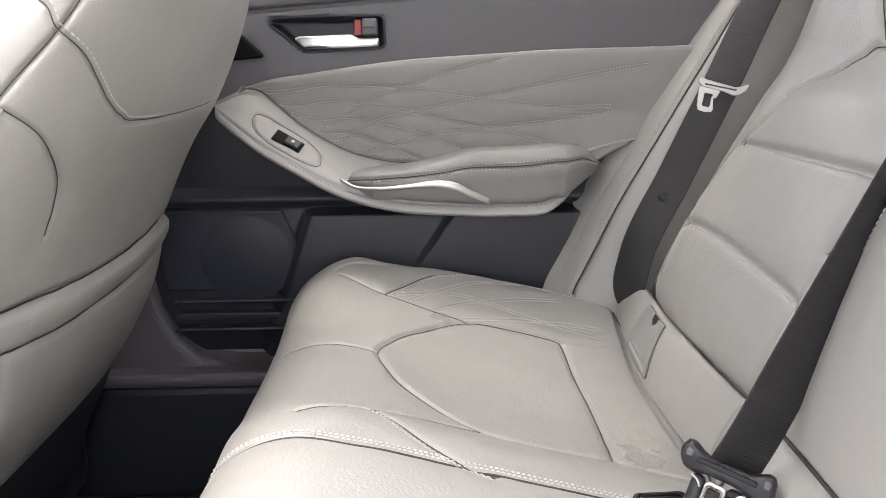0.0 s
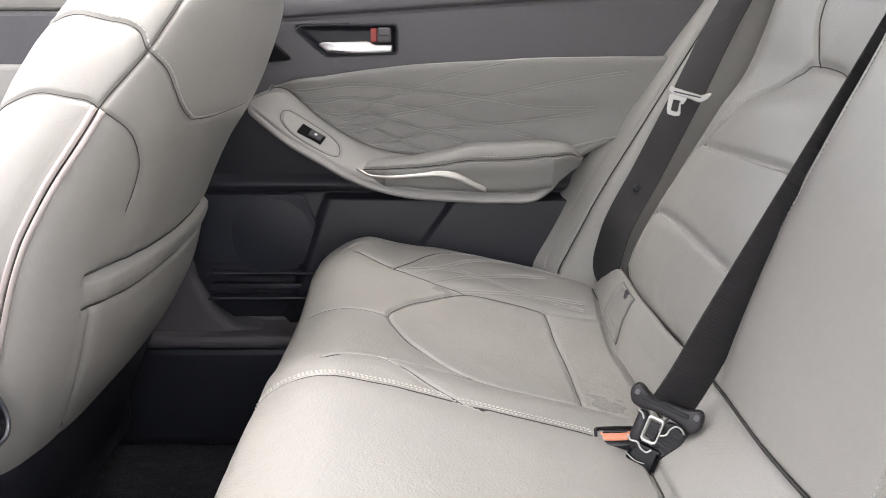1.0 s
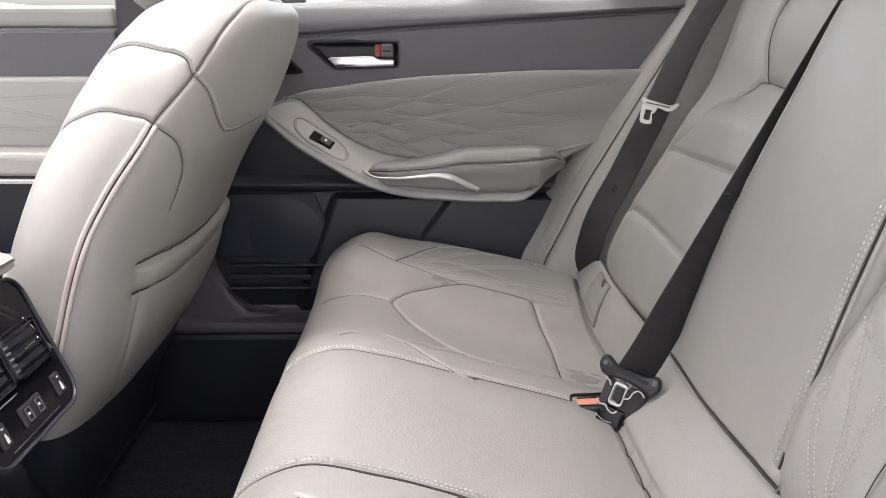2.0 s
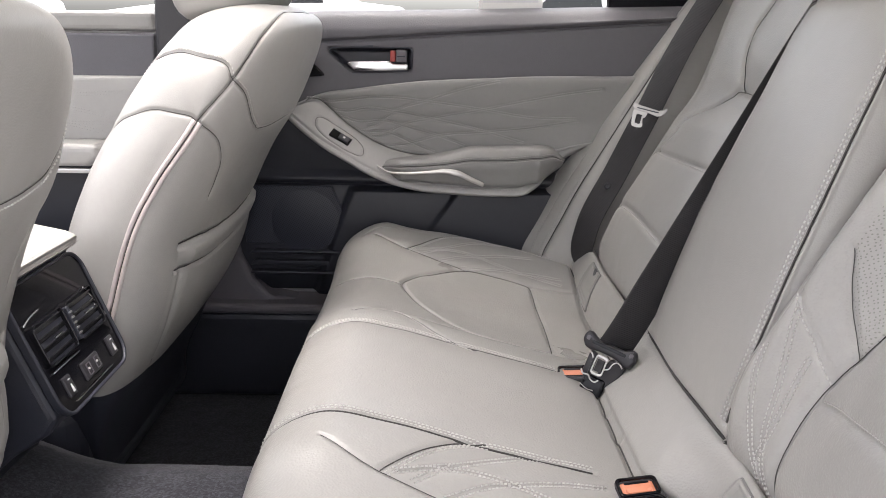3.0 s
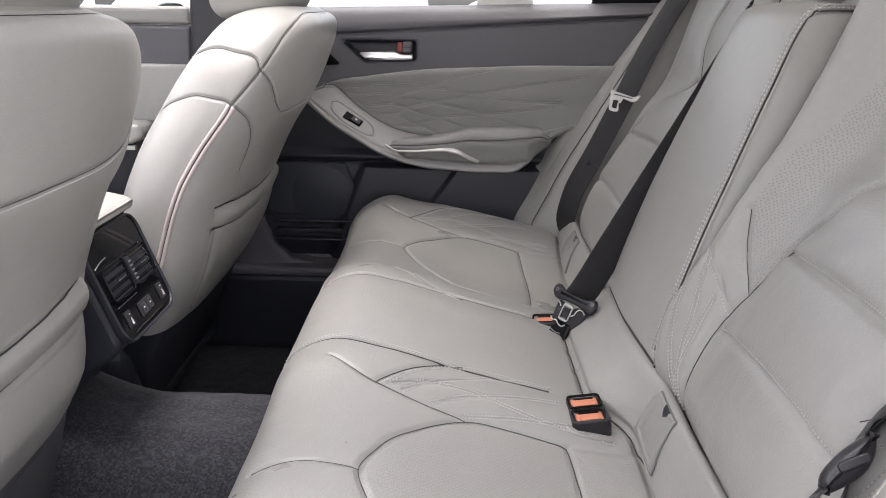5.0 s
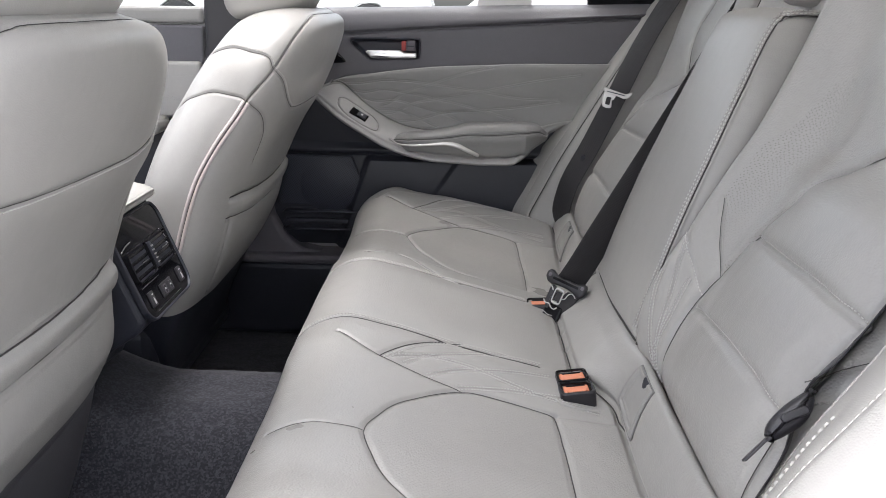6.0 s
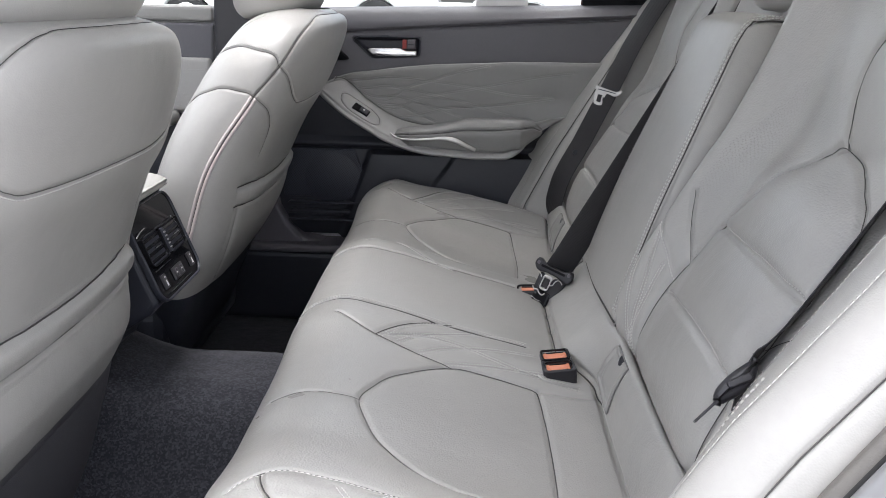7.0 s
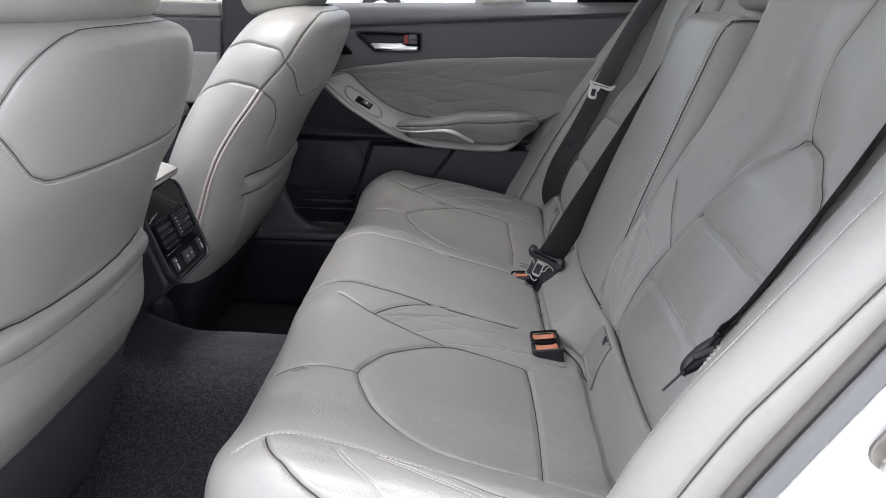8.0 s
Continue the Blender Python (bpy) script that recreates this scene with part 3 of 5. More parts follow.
U_INSERT = [(7.07, -0.138), (6.55, -0.141), (6.07, -0.136), (5.56, -0.097), (5.15, -0.043), (4.98, 0), (5.15, 0.043), (5.56, 0.097), (6.07, 0.136), (6.55, 0.141), (7.07, 0.138)]
DOUBLE = (-0.0024, 0.0024)
seams, regions = [], []
for s in (1, -1):
    seams.append(seat_line(U_INSERT, s, depth=0.0042, width=0.0026, shade_r=0.00045))
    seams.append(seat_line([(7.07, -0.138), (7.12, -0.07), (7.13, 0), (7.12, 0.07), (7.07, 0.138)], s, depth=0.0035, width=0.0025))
    seams.append(seat_line([(4.98, 0), (4.5, 0.002), (3.9, 0.004), (3.3, 0.008)], s, depth=0.0024, width=0.0022, shade_r=0.0003))
    for w in (1, -1):
        near_outer = s < 0 and w > 0
        if near_outer:
            seams.append(seat_line([(3.46, 0.219), (3.7, 0.21), (3.97, 0.2), (4.51, 0.189), (5.08, 0.189), (5.68, 0.2), (6.23, 0.219), (6.5, 0.23), (7.2, 0.238)], s, depth=0.0024, width=0.0024, rows=(-0.003,), pitch=0.005, size=0.5, shade_r=0.0003))
            seams.append(seat_line([(3.97, 0.202), (4.06, 0.232), (4.24, 0.25), (4.51, 0.261), (4.84, 0.269), (5.3, 0.274)], s, depth=0.0035, width=0.0025, rows=(-0.004,), pitch=0.005, size=0.5, shade_r=0.0007))
        else:
            seams.append(seat_line([(4.1, 0.190 * w), (4.87, 0.16 * w), (5.47, 0.146 * w), (6.07, 0.137 * w)], s, depth=0.0026, width=0.0022, shade_r=0.0004))
            edge = [(5.0, 0.158 * w), (5.22, 0.178 * w), (5.51, 0.207 * w), (5.8, 0.229 * w), (6.05, 0.239 * w)]
            edge = edge + ([(6.6, 0.241), (7.4, 0.236), (8.2, 0.222)] if w > 0 else [])
            seams.append(seat_line(edge, s, depth=0.003, width=0.0025, rows=(-0.004, -0.008), size=0.45 if s > 0 and w < 0 else 1.0))
        seams.append(seat_line([(7.07, 0.138 * w), (7.6, 0.145 * w), (8.4, 0.152 * w)], s, depth=0.002, width=0.004))
        quilt = ([(5.17, 0.162), (5.46, 0.174), (5.8, 0.192), (6.09, 0.211), (6.37, 0.228), (6.72, 0.239)], [(5.17, 0.162), (5.58, 0.178), (5.91, 0.185), (6.22, 0.184), (6.5, 0.176), (6.78, 0.169), (7.1, 0.165), (7.7, 0.160)],
                 [(5.33, 0.154), (5.47, 0.166), (5.75, 0.189)], [(5.64, 0.146), (5.96, 0.168), (6.32, 0.186), (6.69, 0.201), (7.15, 0.212)], [(6.01, 0.141), (6.3, 0.152), (6.58, 0.161), (6.83, 0.166), (7.1, 0.170), (7.7, 0.175)])
        if near_outer:
            quilt = ([(5.08, 0.205), (5.2, 0.222), (5.38, 0.241), (5.62, 0.256)], [(5.53, 0.206), (6.04, 0.228), (6.41, 0.241), (6.8, 0.25)])
        elif s > 0 and w < 0:
            quilt = ()
        for q in quilt:
            seams.append(seat_line([(u, a * w) for u, a in q], s, depth=0.0012, width=0.003, rows=DOUBLE, pitch=0.0040, size=0.6 if near_outer else 0.95))
    seams.append(Seam([(2.4, 0.122 * s), (3.2, 0.121 * s), (4.1, 0.120 * s), (5.3, 0.121 * s), (6.3, 0.122 * s), (7.1, 0.120 * s)], depth=0.0042, width=0.0026, shade_r=0.0012, size=0.85, rows=(0.0040, 0.0070), pitch=0.0042))
    seams.append(Seam([(8.0, 0.03 * s), (8.0, 0.10 * s), (8.02, 0.135 * s), (8.05, 0.165 * s), (8.1, 0.19 * s), (8.25, 0.21 * s), (8.42, 0.25 * s), (8.5, 0.36 * s), (8.45, 0.50 * s), (8.2, 0.58 * s)], depth=0.006, width=0.004, shade_r=0.0009))
    if s > 0:
        seams.append(seat_line([(3.7, 0.195), (4.1, 0.215), (4.7, 0.232), (5.4, 0.243)], s, depth=0.0021, width=0.003))
    ins = [(u, s * (0.355 + q)) for u, q in U_INSERT]
    regions.append(("seat_insert", ins, leather_seat_perf, "finely perforated grey leather insert"))
    for w in (1, -1):
        regions.append(("quilted_panel", [(u, s * (0.355 + q * w)) for u, q in ((4.95, 0.157), (5.5, 0.146), (6.1, 0.137), (7.07, 0.139), (8.4, 0.152), (8.4, 0.20 if w < 0 else 0.222), (7.1, 0.236), (5.95, 0.236), (5.3, 0.194))], leather, "grey leather panel sewn in a diamond pattern"))
    regions.append(("rear_panel", [(u, s * (0.355 + q)) for u, q in ((7.07, -0.138), (7.13, 0), (7.07, 0.138), (8.45, 0.152), (8.45, -0.152))], leather, ""))
    regions.append(("front_panel", [(u, s * (0.355 + q)) for u, q in ((3.2, -0.2), (4.1, -0.19), (4.87, -0.16), (5.47, -0.146), (6.07, -0.137), (5.56, -0.097), (5.15, -0.043), (4.98, 0), (5.15, 0.043), (5.56, 0.097), (6.07, 0.137), (5.47, 0.146), (4.87, 0.16), (4.1, 0.19), (3.2, 0.2))], leather, ""))

seams.append(Seam([(8.0, -0.03), (8.0, 0), (8.0, 0.03)], depth=0.006, width=0.004, shade_r=0.0009))
regions.append(("middle_panel", [(2.4, -0.121), (8.0, -0.121), (8.0, 0.121), (2.4, 0.121)], leather, "smooth grey leather middle seat"))
bench = thing("rear_bench", "light grey leather rear bench seat with diamond-stitched sides", "car seat")
sheet(bench, cushion_at, 0, 12, -0.648, 0.648, 330, 720, leather, "cover", seams, regions, flip=False, puff=0.002, thread_mat=thread)

# ---- rear seat back ----
ARCH = [(1.3, -0.13), (2.2, -0.138), (3.15, -0.139), (3.6, -0.128), (4.1, -0.115), (4.7, -0.082), (5.2, -0.07), (5.65, -0.03), (5.93, -0.006), (6.06, 0.02), (6.02, 0.055), (5.9, 0.086), (5.67, 0.114), (5.25, 0.137), (4.7, 0.143), (3.2, 0.141), (2.2, 0.142), (1.3, 0.135)]
seams, regions = [], []
for s in (1, -1):
    arch = [(u, s * 0.355 - q) for u, q in ARCH]
    seams.append(Seam(arch, depth=0.005, width=0.004, shade_r=0.0005))
    seams.append(seat_line([(2.97, -0.135), (3.09, -0.053), (3.17, 0.03), (3.18, 0.08), (3.11, 0.139)], s, depth=0.005, width=0.004, rows=(0.003,), pitch=0.0042, shade_r=0, size=0.85))
    seams.append(seat_line(([(4.03, -0.114), (4.11, 0.006), (4.15, 0.068), (4.15, 0.118), (4.09, 0.145)] if s < 0 else [(4.25, -0.143), (4.22, 0), (4.22, 0.07), (4.25, 0.109)]), s, depth=0.005, width=0.004, rows=(0.003,), pitch=0.0042, shade_r=0, size=0.85))
    seams.append(Seam([(u, s * 0.355 - q) for u, q in ((6.05, 0.018), (6.23, 0.006), (6.53, -0.015), (6.89, -0.017), (7.2, 0.0), (7.6, 0.02), (8.4, 0.03))], depth=0.005, width=0.0035))
    seams.append(Seam([(2.0, 0.141 * s), (3.0, 0.141 * s), (5.0, 0.139 * s), (6.5, 0.125 * s), (7.6, 0.116 * s), (8.4, 0.114 * s)], depth=0.010, width=0.004, shade_r=0.0012))
    for w in (-1, 1):
        seams.append(seat_line([(3.45, 0.133 * w), (3.87, 0.166 * w), (4.45, 0.187 * w)], s, depth=0.003, width=0.0026, shade_r=0.0004))
        seams.append(seat_line([(3.19, 0.138 * w), (3.4, 0.163 * w), (3.8, 0.205 * w)], s, depth=0.002, width=0.003, rows=(0.003,), pitch=0.0045))
        seams.append(seat_line([(1.42, 0.139 * w), (1.88, 0.152 * w), (2.45, 0.166 * w), (3.05, 0.176 * w), (3.7, 0.196 * w)], s, depth=0.0015, width=0.003, rows=DOUBLE, pitch=0.0040, size=0.8))
        seams.append(seat_line([(1.6, 0.158 * w), (2.1, 0.172 * w), (2.7, 0.188 * w), (3.3, 0.202 * w)], s, depth=0.0015, width=0.003, rows=DOUBLE, pitch=0.0040, size=0.8))
        seams.append(seat_line([(1.8, 0.166 * w), (2.5, 0.160 * w), (3.3, 0.165 * w)], s, depth=0.001, width=0.003, rows=DOUBLE, pitch=0.0040, size=0.8))
    regions.append(("back_insert", arch, leather, "grey leather insert with cross seams"))
    for w in ((-1, 1) if s > 0 else (-1,)):
        regions.append(("back_wing", [(u, s * (0.355 + q * w)) for u, q in ((3.45, 0.133), (3.87, 0.166), (4.45, 0.188), (5.6, 0.188), (6.5, 0.15), (6.75, 0.07), (6.2, 0.02), (5.2, 0.02), (3.75, 0.06))], leather_back_perf, "perforated grey leather wing"))
back = bench


def pillow(U, V, P):
    """The inserts swell between their cross seams."""
    q = (np.abs(V) - 0.355) / 0.14
    return 0.013 * np.clip(1 - q ** 2, 0, 1) * np.clip((U - 1.5) / 1.5, 0, 1) * np.clip((6.0 - U) / 1.0, 0, 1)


sheet(back, back_at, 0, 10, -0.57, 0.57, 260, 520, leather, "back_cover", seams, regions, flip=False, puff=0.003, thread_mat=thread, extra=pillow)

# added block that keeps sky light out of the gap under the back
part("light_plug", slab([(0.30, 0.16), (0.345, 0.33), (0.352, 0.376), (0.375, 0.384), (0.45, 0.50), (0.60, 0.86), (0.62, 0.16)], -0.56, 0.56, 0.004), hard_dark, bench, "dark block added inside the seat to stop light leaking through")

# ---- centre pad of the back ----
centre = thing("folded_armrest", "smooth grey leather armrest folded up between the rear seats", "armrest")
edge_seams = [Seam([(2.7, 5 - 2 * k), (4, 5 - 2 * k), (6, 5 - 2 * k), (7.0, 5 - 2.05 * k), (7.5, 5 - 2.2 * k), (7.8, 5 - 2.6 * k), (7.95, 5 - 3.2 * k), (7.95, 5 - 4.2 * k)], depth=0.004, width=0.003, rows=(0.0032, 0.0062) if k > 0 else (-0.0032, -0.0062), pitch=0.0048, size=1.0 if k > 0 else 0.35, shade_r=0.0011) for k in (1, -1)]
edge_seams.append(Seam([(1.55, 1.7), (2.05, 2.8), (2.15, 3.8), (2.1, 5), (2.15, 6.2), (2.05, 7.2), (1.55, 8.3)], depth=0.008, width=0.005, shade_r=0.0018))
sheet(centre, centre_at, 0, 10, 0, 10, 200, 230, leather_smooth, "side_wall", edge_seams, [("front_panel", [(2.15, 3), (8.05, 3), (8.05, 7), (2.15, 7)], leather_smooth, ""), ("foot_roll", [(0, 2), (2.12, 2), (2.12, 8), (0, 8)], leather_smooth, "")], flip=False, puff=0.003, thread_mat=thread)

# ---- centre head restraint ----
rest_ = thing("head_restraint", "grey leather head restraint behind the folded armrest", "head restraint")
us, vs_ = np.meshgrid(np.linspace(-1, 1, 22), np.linspace(0, 2 * math.pi, 56, endpoint=False), indexing="ij")
r_ = (1 - np.abs(us) ** 3) ** (1 / 3)
X = 0.565 + 0.055 * r_ * np.sign(np.sin(vs_)) * np.abs(np.sin(vs_)) ** 0.8 + us * 0.018
Y = 0.02 + 0.115 * (0.7 + 0.3 * r_) * r_ ** 0.25 * np.sign(np.cos(vs_)) * np.abs(np.cos(vs_)) ** 0.7
Z = 0.895 + us * 0.075
link("pad", np.stack([X, Y, Z], -1).reshape(-1, 3), [(i * 56 + j, i * 56 + (j + 1) % 56, (i + 1) * 56 + (j + 1) % 56, (i + 1) * 56 + j) for i in range(21) for j in range(56)], leather_smooth, rest_)
link("pad_seam", *tube([(0.565 - 0.056 * math.cos(a) + 0.018 * math.sin(a), -0.045, 0.895 + 0.074 * math.sin(a)) for a in np.linspace(-1.4, 1.2, 24)], 0.0014, 6), thread_grey, rest_, "pale seam")
for y in (-0.03, 0.07):
    link("post", *tube([(0.55, y, 0.77), (0.552, y, 0.80), (0.556, y, 0.84)], 0.006, 10), steel, rest_, "steel post")

# ---- side bolsters ----
for side in (False, True):
    bo = thing("side_bolster", "light grey leather side bolster beside the rear door opening", "seat bolster", "rear side bolsters")
    lines = [Seam([(0.6, 3.0), (1.6, 3.0), (3, 3.0), (5, 2.9), (6.5, 2.8), (8, 2.8)], depth=0.004, width=0.003, rows=(0.004, 0.0072), pitch=0.0044, size=0.45 if side else 0.85, shade_r=0.001),
             Seam([(0.9, 3.75), (1.5, 3.95), (2.5, 4.08), (3.6, 4.15)], depth=0.0008, width=0.003, rows=(0.0,), pitch=0.0055),
             Seam([(0.5, 7.75), (3, 7.75), (5, 7.75), (8, 7.75)], depth=0.003, width=0.003),
             Seam([(0.5, 5.2), (3, 5.3), (5, 5.2), (8, 5.0)], depth=0.0006, width=0.003, rows=((0.0,) if side else ()), pitch=0.0055, size=0.5)]

    def wing(u, v, near=side):
        p = bolster_at(u, v)
        p[:, 0] += (0.018 if near else -0.007) * np.clip((0.56 - p[:, 2]) / 0.18, 0, 1) + (0.020 if near else 0.006) * np.clip((p[:, 2] - 0.49) / 0.22, 0, 1)
        return p

    sheet(bo, wing, 0, 8, 0, 10, 260, 150, leather_smooth, "front_cover", lines, [("inner_cover", [(0, 0), (8, 0), (8, 2.85), (0, 3.0)], leather_smooth, ""), ("outer_cover", [(0, 7.75), (8, 7.75), (8, 10), (0, 10)], leather_smooth, "")], flip=False, mirror=side, puff=0.001, thread_mat=thread_grey)


# ---- seat belts ----
def belt(line, normal, name, label, width=0.047):
    t = thing(name, label, "seat belt", "rear seat belts")
    p = smooth_line(line, 60)
    n = np.array(normal, float)
    n = np.repeat(n[None], 60, 0) if n.ndim == 1 else crom(np.linspace(0, 59, len(n)), n, np.arange(60))
    link("webbing_strap", *ribbon(p, n, width, 0.0016), webbing, t, "ribbed dark webbing")
    return t


FAR_BELT = [(0.52, 0.56, 0.90), (0.437, 0.545, 0.757), (0.394, 0.542, 0.658), (0.35, 0.548, 0.555), (0.305, 0.543, 0.455), (0.300, 0.545, 0.410), (0.325, 0.548, 0.372)]
far_belt = belt(FAR_BELT, [(-0.62, -0.55, 0.56), (-0.64, -0.56, 0.52), (-0.72, -0.64, 0.22), (-0.75, -0.66, 0.1), (-0.75, -0.66, 0.0), (-0.75, -0.66, 0.0)], "seat_belt", "dark seat belt hanging with a bare metal tongue")
near_belt = belt([(0.52, -0.56, 0.90), (0.462, -0.525, 0.735), (0.420, -0.509, 0.641), (0.399, -0.509, 0.604), (0.382, -0.509, 0.576), (0.363, -0.503, 0.547), (0.349, -0.513, 0.530), (0.343, -0.522, 0.503), (0.327, -0.524, 0.463), (0.318, -0.514, 0.428)], (0.745, -0.535, -0.34), "seat_belt", "dark seat belt hanging beside the open door")
mid_belt = belt([(0.545, 0.172, 0.90), (0.478, 0.160, 0.7875), (0.4194, 0.142, 0.6875), (0.3604, 0.124, 0.5875), (0.3014, 0.106, 0.4875), (0.268, 0.0955, 0.430), (0.260, 0.094, 0.4175)], (0.298, -0.955, 0.0), "seat_belt", "dark centre seat belt running down to its buckle", 0.048)


def frame_of(at, along, normal):
    """A pose whose x runs along, z along the normal."""
    x = Vector(along).normalized()
    z = Vector(normal)
    z = (z - x * z.dot(x)).normalized()
    y = z.cross(x)
    return Matrix.Translation(at) @ Matrix((x, y, z)).transposed().to_4x4()


def plate_with_hole(outer, hole, thick, bevel=0.0008):
    """A flat plate in x and y with one opening; both outlines have the same number of points."""
    bm = bmesh.new()
    rows = []
    for z in (thick / 2, -thick / 2):
        rows.append(([bm.verts.new((x, y, z)) for x, y in outer], [bm.verts.new((x, y, z)) for x, y in hole]))
    n = len(outer)
    for i in range(n):
        j = (i + 1) % n
        (o1, h1), (o2, h2) = rows
        bm.faces.new((o1[i], o1[j], h1[j], h1[i]))
        bm.faces.new((o2[j], o2[i], h2[i], h2[j]))
        bm.faces.new((o1[j], o1[i], o2[i], o2[j]))
        bm.faces.new((h1[i], h1[j], h2[j], h2[i]))
    bmesh.ops.recalc_face_normals(bm, faces=bm.faces[:])
    edges = [e for e in bm.edges if e.calc_face_angle(0) > 0.6]
    bmesh.ops.bevel(bm, geom=edges, offset=bevel, segments=2, affect="EDGES", profile=0.5)
    return bm


def rounded(w, h, r, n=4, cx=0.0, cy=0.0):
    pts = []
    for sx, sy, a0 in ((1, 1, 0), (-1, 1, 90), (-1, -1, 180), (1, -1, 270)):
        for k in range(n + 1):
            a = radians(a0 + 90 * k / n)
            pts.append((cx + sx * (w / 2 - r) + r * math.cos(a), cy + sy * (h / 2 - r) + r * math.sin(a)))
    return pts


# bare metal tongue on the far belt
along = Vector((0.055, -0.012, -0.012))
m = frame_of((0.387, 0.517, 0.660), along, (-0.3, -1, 0.1)) @ Matrix.Scale(0.77, 4)
bar = part("tongue_bar", move(slab([(-0.034, 0.000), (-0.034, 0.007), (-0.030, 0.010), (-0.024, 0.007), (0.020, 0.004), (0.027, 0.007), (0.036, 0.013), (0.039, 0.010), (0.036, 0.002), (0.029, -0.006), (0.020, -0.009), (0.004, -0.006), (-0.026, -0.005)], -0.0032, 0.0032, 0.0016, 3, axis="z"), m), tongue_metal, far_belt, "bright metal tongue bar")
part("tongue_blade", move(plate_with_hole([(0.006, -0.002), (0.010, -0.001), (0.013, 0.008), (0.012, 0.013), (-0.002, 0.014), (-0.016, 0.012), (-0.018, 0.008), (-0.014, -0.018), (-0.011, -0.023), (0.000, -0.024), (0.008, -0.022), (0.010, -0.018)], [(0.003, 0.000), (0.004, 0.001), (0.0045, 0.002), (0.004, 0.003), (0.000, 0.0035), (-0.007, 0.003), (-0.008, 0.002), (-0.0075, -0.014), (-0.0065, -0.0155), (0.000, -0.016), (0.003, -0.0155), (0.004, -0.014)], 0.0028, 0.0007), m @ pose(-0.013, -0.016, 0.001)), tongue_metal, far_belt, "bright metal tongue blade with a square hole")
part("bar_slot", move(box(-0.024, 0.022, -0.0012, 0.0012, 0.003, 0.0038, 0.0004), m), hard_dark, bar, "dark webbing slot")
stud = bmesh.new()
bmesh.ops.create_cone(stud, cap_ends=True, segments=20, radius1=0.0058, radius2=0.004, depth=0.004, matrix=frame_of((0.336, 0.545, 0.53), (1, 0, 0), (-0.3, -1, 0.1)))
part("stop_button", stud, hard_dark, far_belt, "black belt stop button", smooth=False)
# tongue on the near belt, seen nearly on edge
m = frame_of((0.336, -0.534, 0.532), (0.80, 0.18, 0.56), (-0.32, -0.855, 0.41))
grip = part("tongue_grip", move(slab(smooth_line([(-0.026, -0.004), (-0.021, 0.003), (-0.006, 0.008), (0.012, 0.009), (0.026, 0.007), (0.020, -0.001), (0.008, -0.008), (-0.010, -0.009)], 28, closed=True), -0.008, 0.006, 0.005, 4, axis="z"), m), belt_black, near_belt, "black plastic tongue grip", smooth=True)
part("grip_boss", move(slab(rounded(0.022, 0.007, 0.003), 0.004, 0.008, 0.0015, axis="z"), m @ pose(0.002, 0.0, 0, 0, 0, -12)), belt_black, grip)
part("tongue_blade", move(box(-0.048, -0.022, -0.0011, 0.0011, -0.010, 0.002, 0.0005), m @ pose(0, 0, 0, 0, 0, 8)), belt_black, near_belt, "thin dark tongue blade")

# tongue and coupling of the centre belt
m = frame_of((0.254, 0.091, 0.417), (0.05, -0.028, -0.015), (-0.45, -1, 0.35))
part("grip_bar", move(slab([(-0.034, 0.000), (-0.033, 0.009), (-0.028, 0.013), (-0.022, 0.010), (-0.016, 0.006), (0.016, 0.006), (0.022, 0.009), (0.028, 0.012), (0.033, 0.008), (0.034, -0.002), (0.031, -0.010), (0.025, -0.013), (0.017, -0.009), (0.006, -0.007), (-0.010, -0.007), (-0.020, -0.009), (-0.028, -0.008)], -0.007, 0.006, 0.004, 3, axis="z"), m), belt_black, mid_belt, "black plastic grip bar", smooth=True)
part("grip_slot", move(box(-0.021, 0.021, -0.0005, 0.0035, 0.005, 0.0068, 0.0006), m), gloss_black, mid_belt, "dark webbing slot")
for x in (-0.027, 0.027):
    part("grip_pin", move(slab(rounded(0.005, 0.006, 0.002), 0.005, 0.0072, 0.0008, axis="z"), m @ pose(x, 0.004, 0)), trim_grey, mid_belt)
part("shroud", move(slab([(-0.020, -0.008), (-0.010, -0.010), (-0.008, -0.046), (-0.014, -0.048), (-0.020, -0.034)], -0.008, 0.005, 0.004, 3, axis="z"), m), belt_black, mid_belt, smooth=True)
part("strap_loop", move(slab([(0.006, -0.010), (0.026, -0.010), (0.024, -0.028), (0.014, -0.044), (0.004, -0.048), (-0.004, -0.036)], -0.010, 0.002, 0.003, axis="z"), m), webbing, mid_belt, "ribbed webbing loop")
part("latch_box", move(box(-0.016, 0.012, -0.062, -0.036, -0.012, 0.004, 0.004, 3), m), gloss_black, mid_belt, "gloss black latch box")
part("latch_plate", move(plate_with_hole(rounded(0.015, 0.025, 0.004), rounded(0.0112, 0.0185, 0.002), 0.003, 0.0009), m @ pose(-0.003, -0.022, 0.005)), satin, mid_belt, "bright metal latch plate")
part("latch_core", move(box(-0.0075, 0.0015, -0.030, -0.015, 0.000, 0.0042, 0.0008), m), webbing, mid_belt)
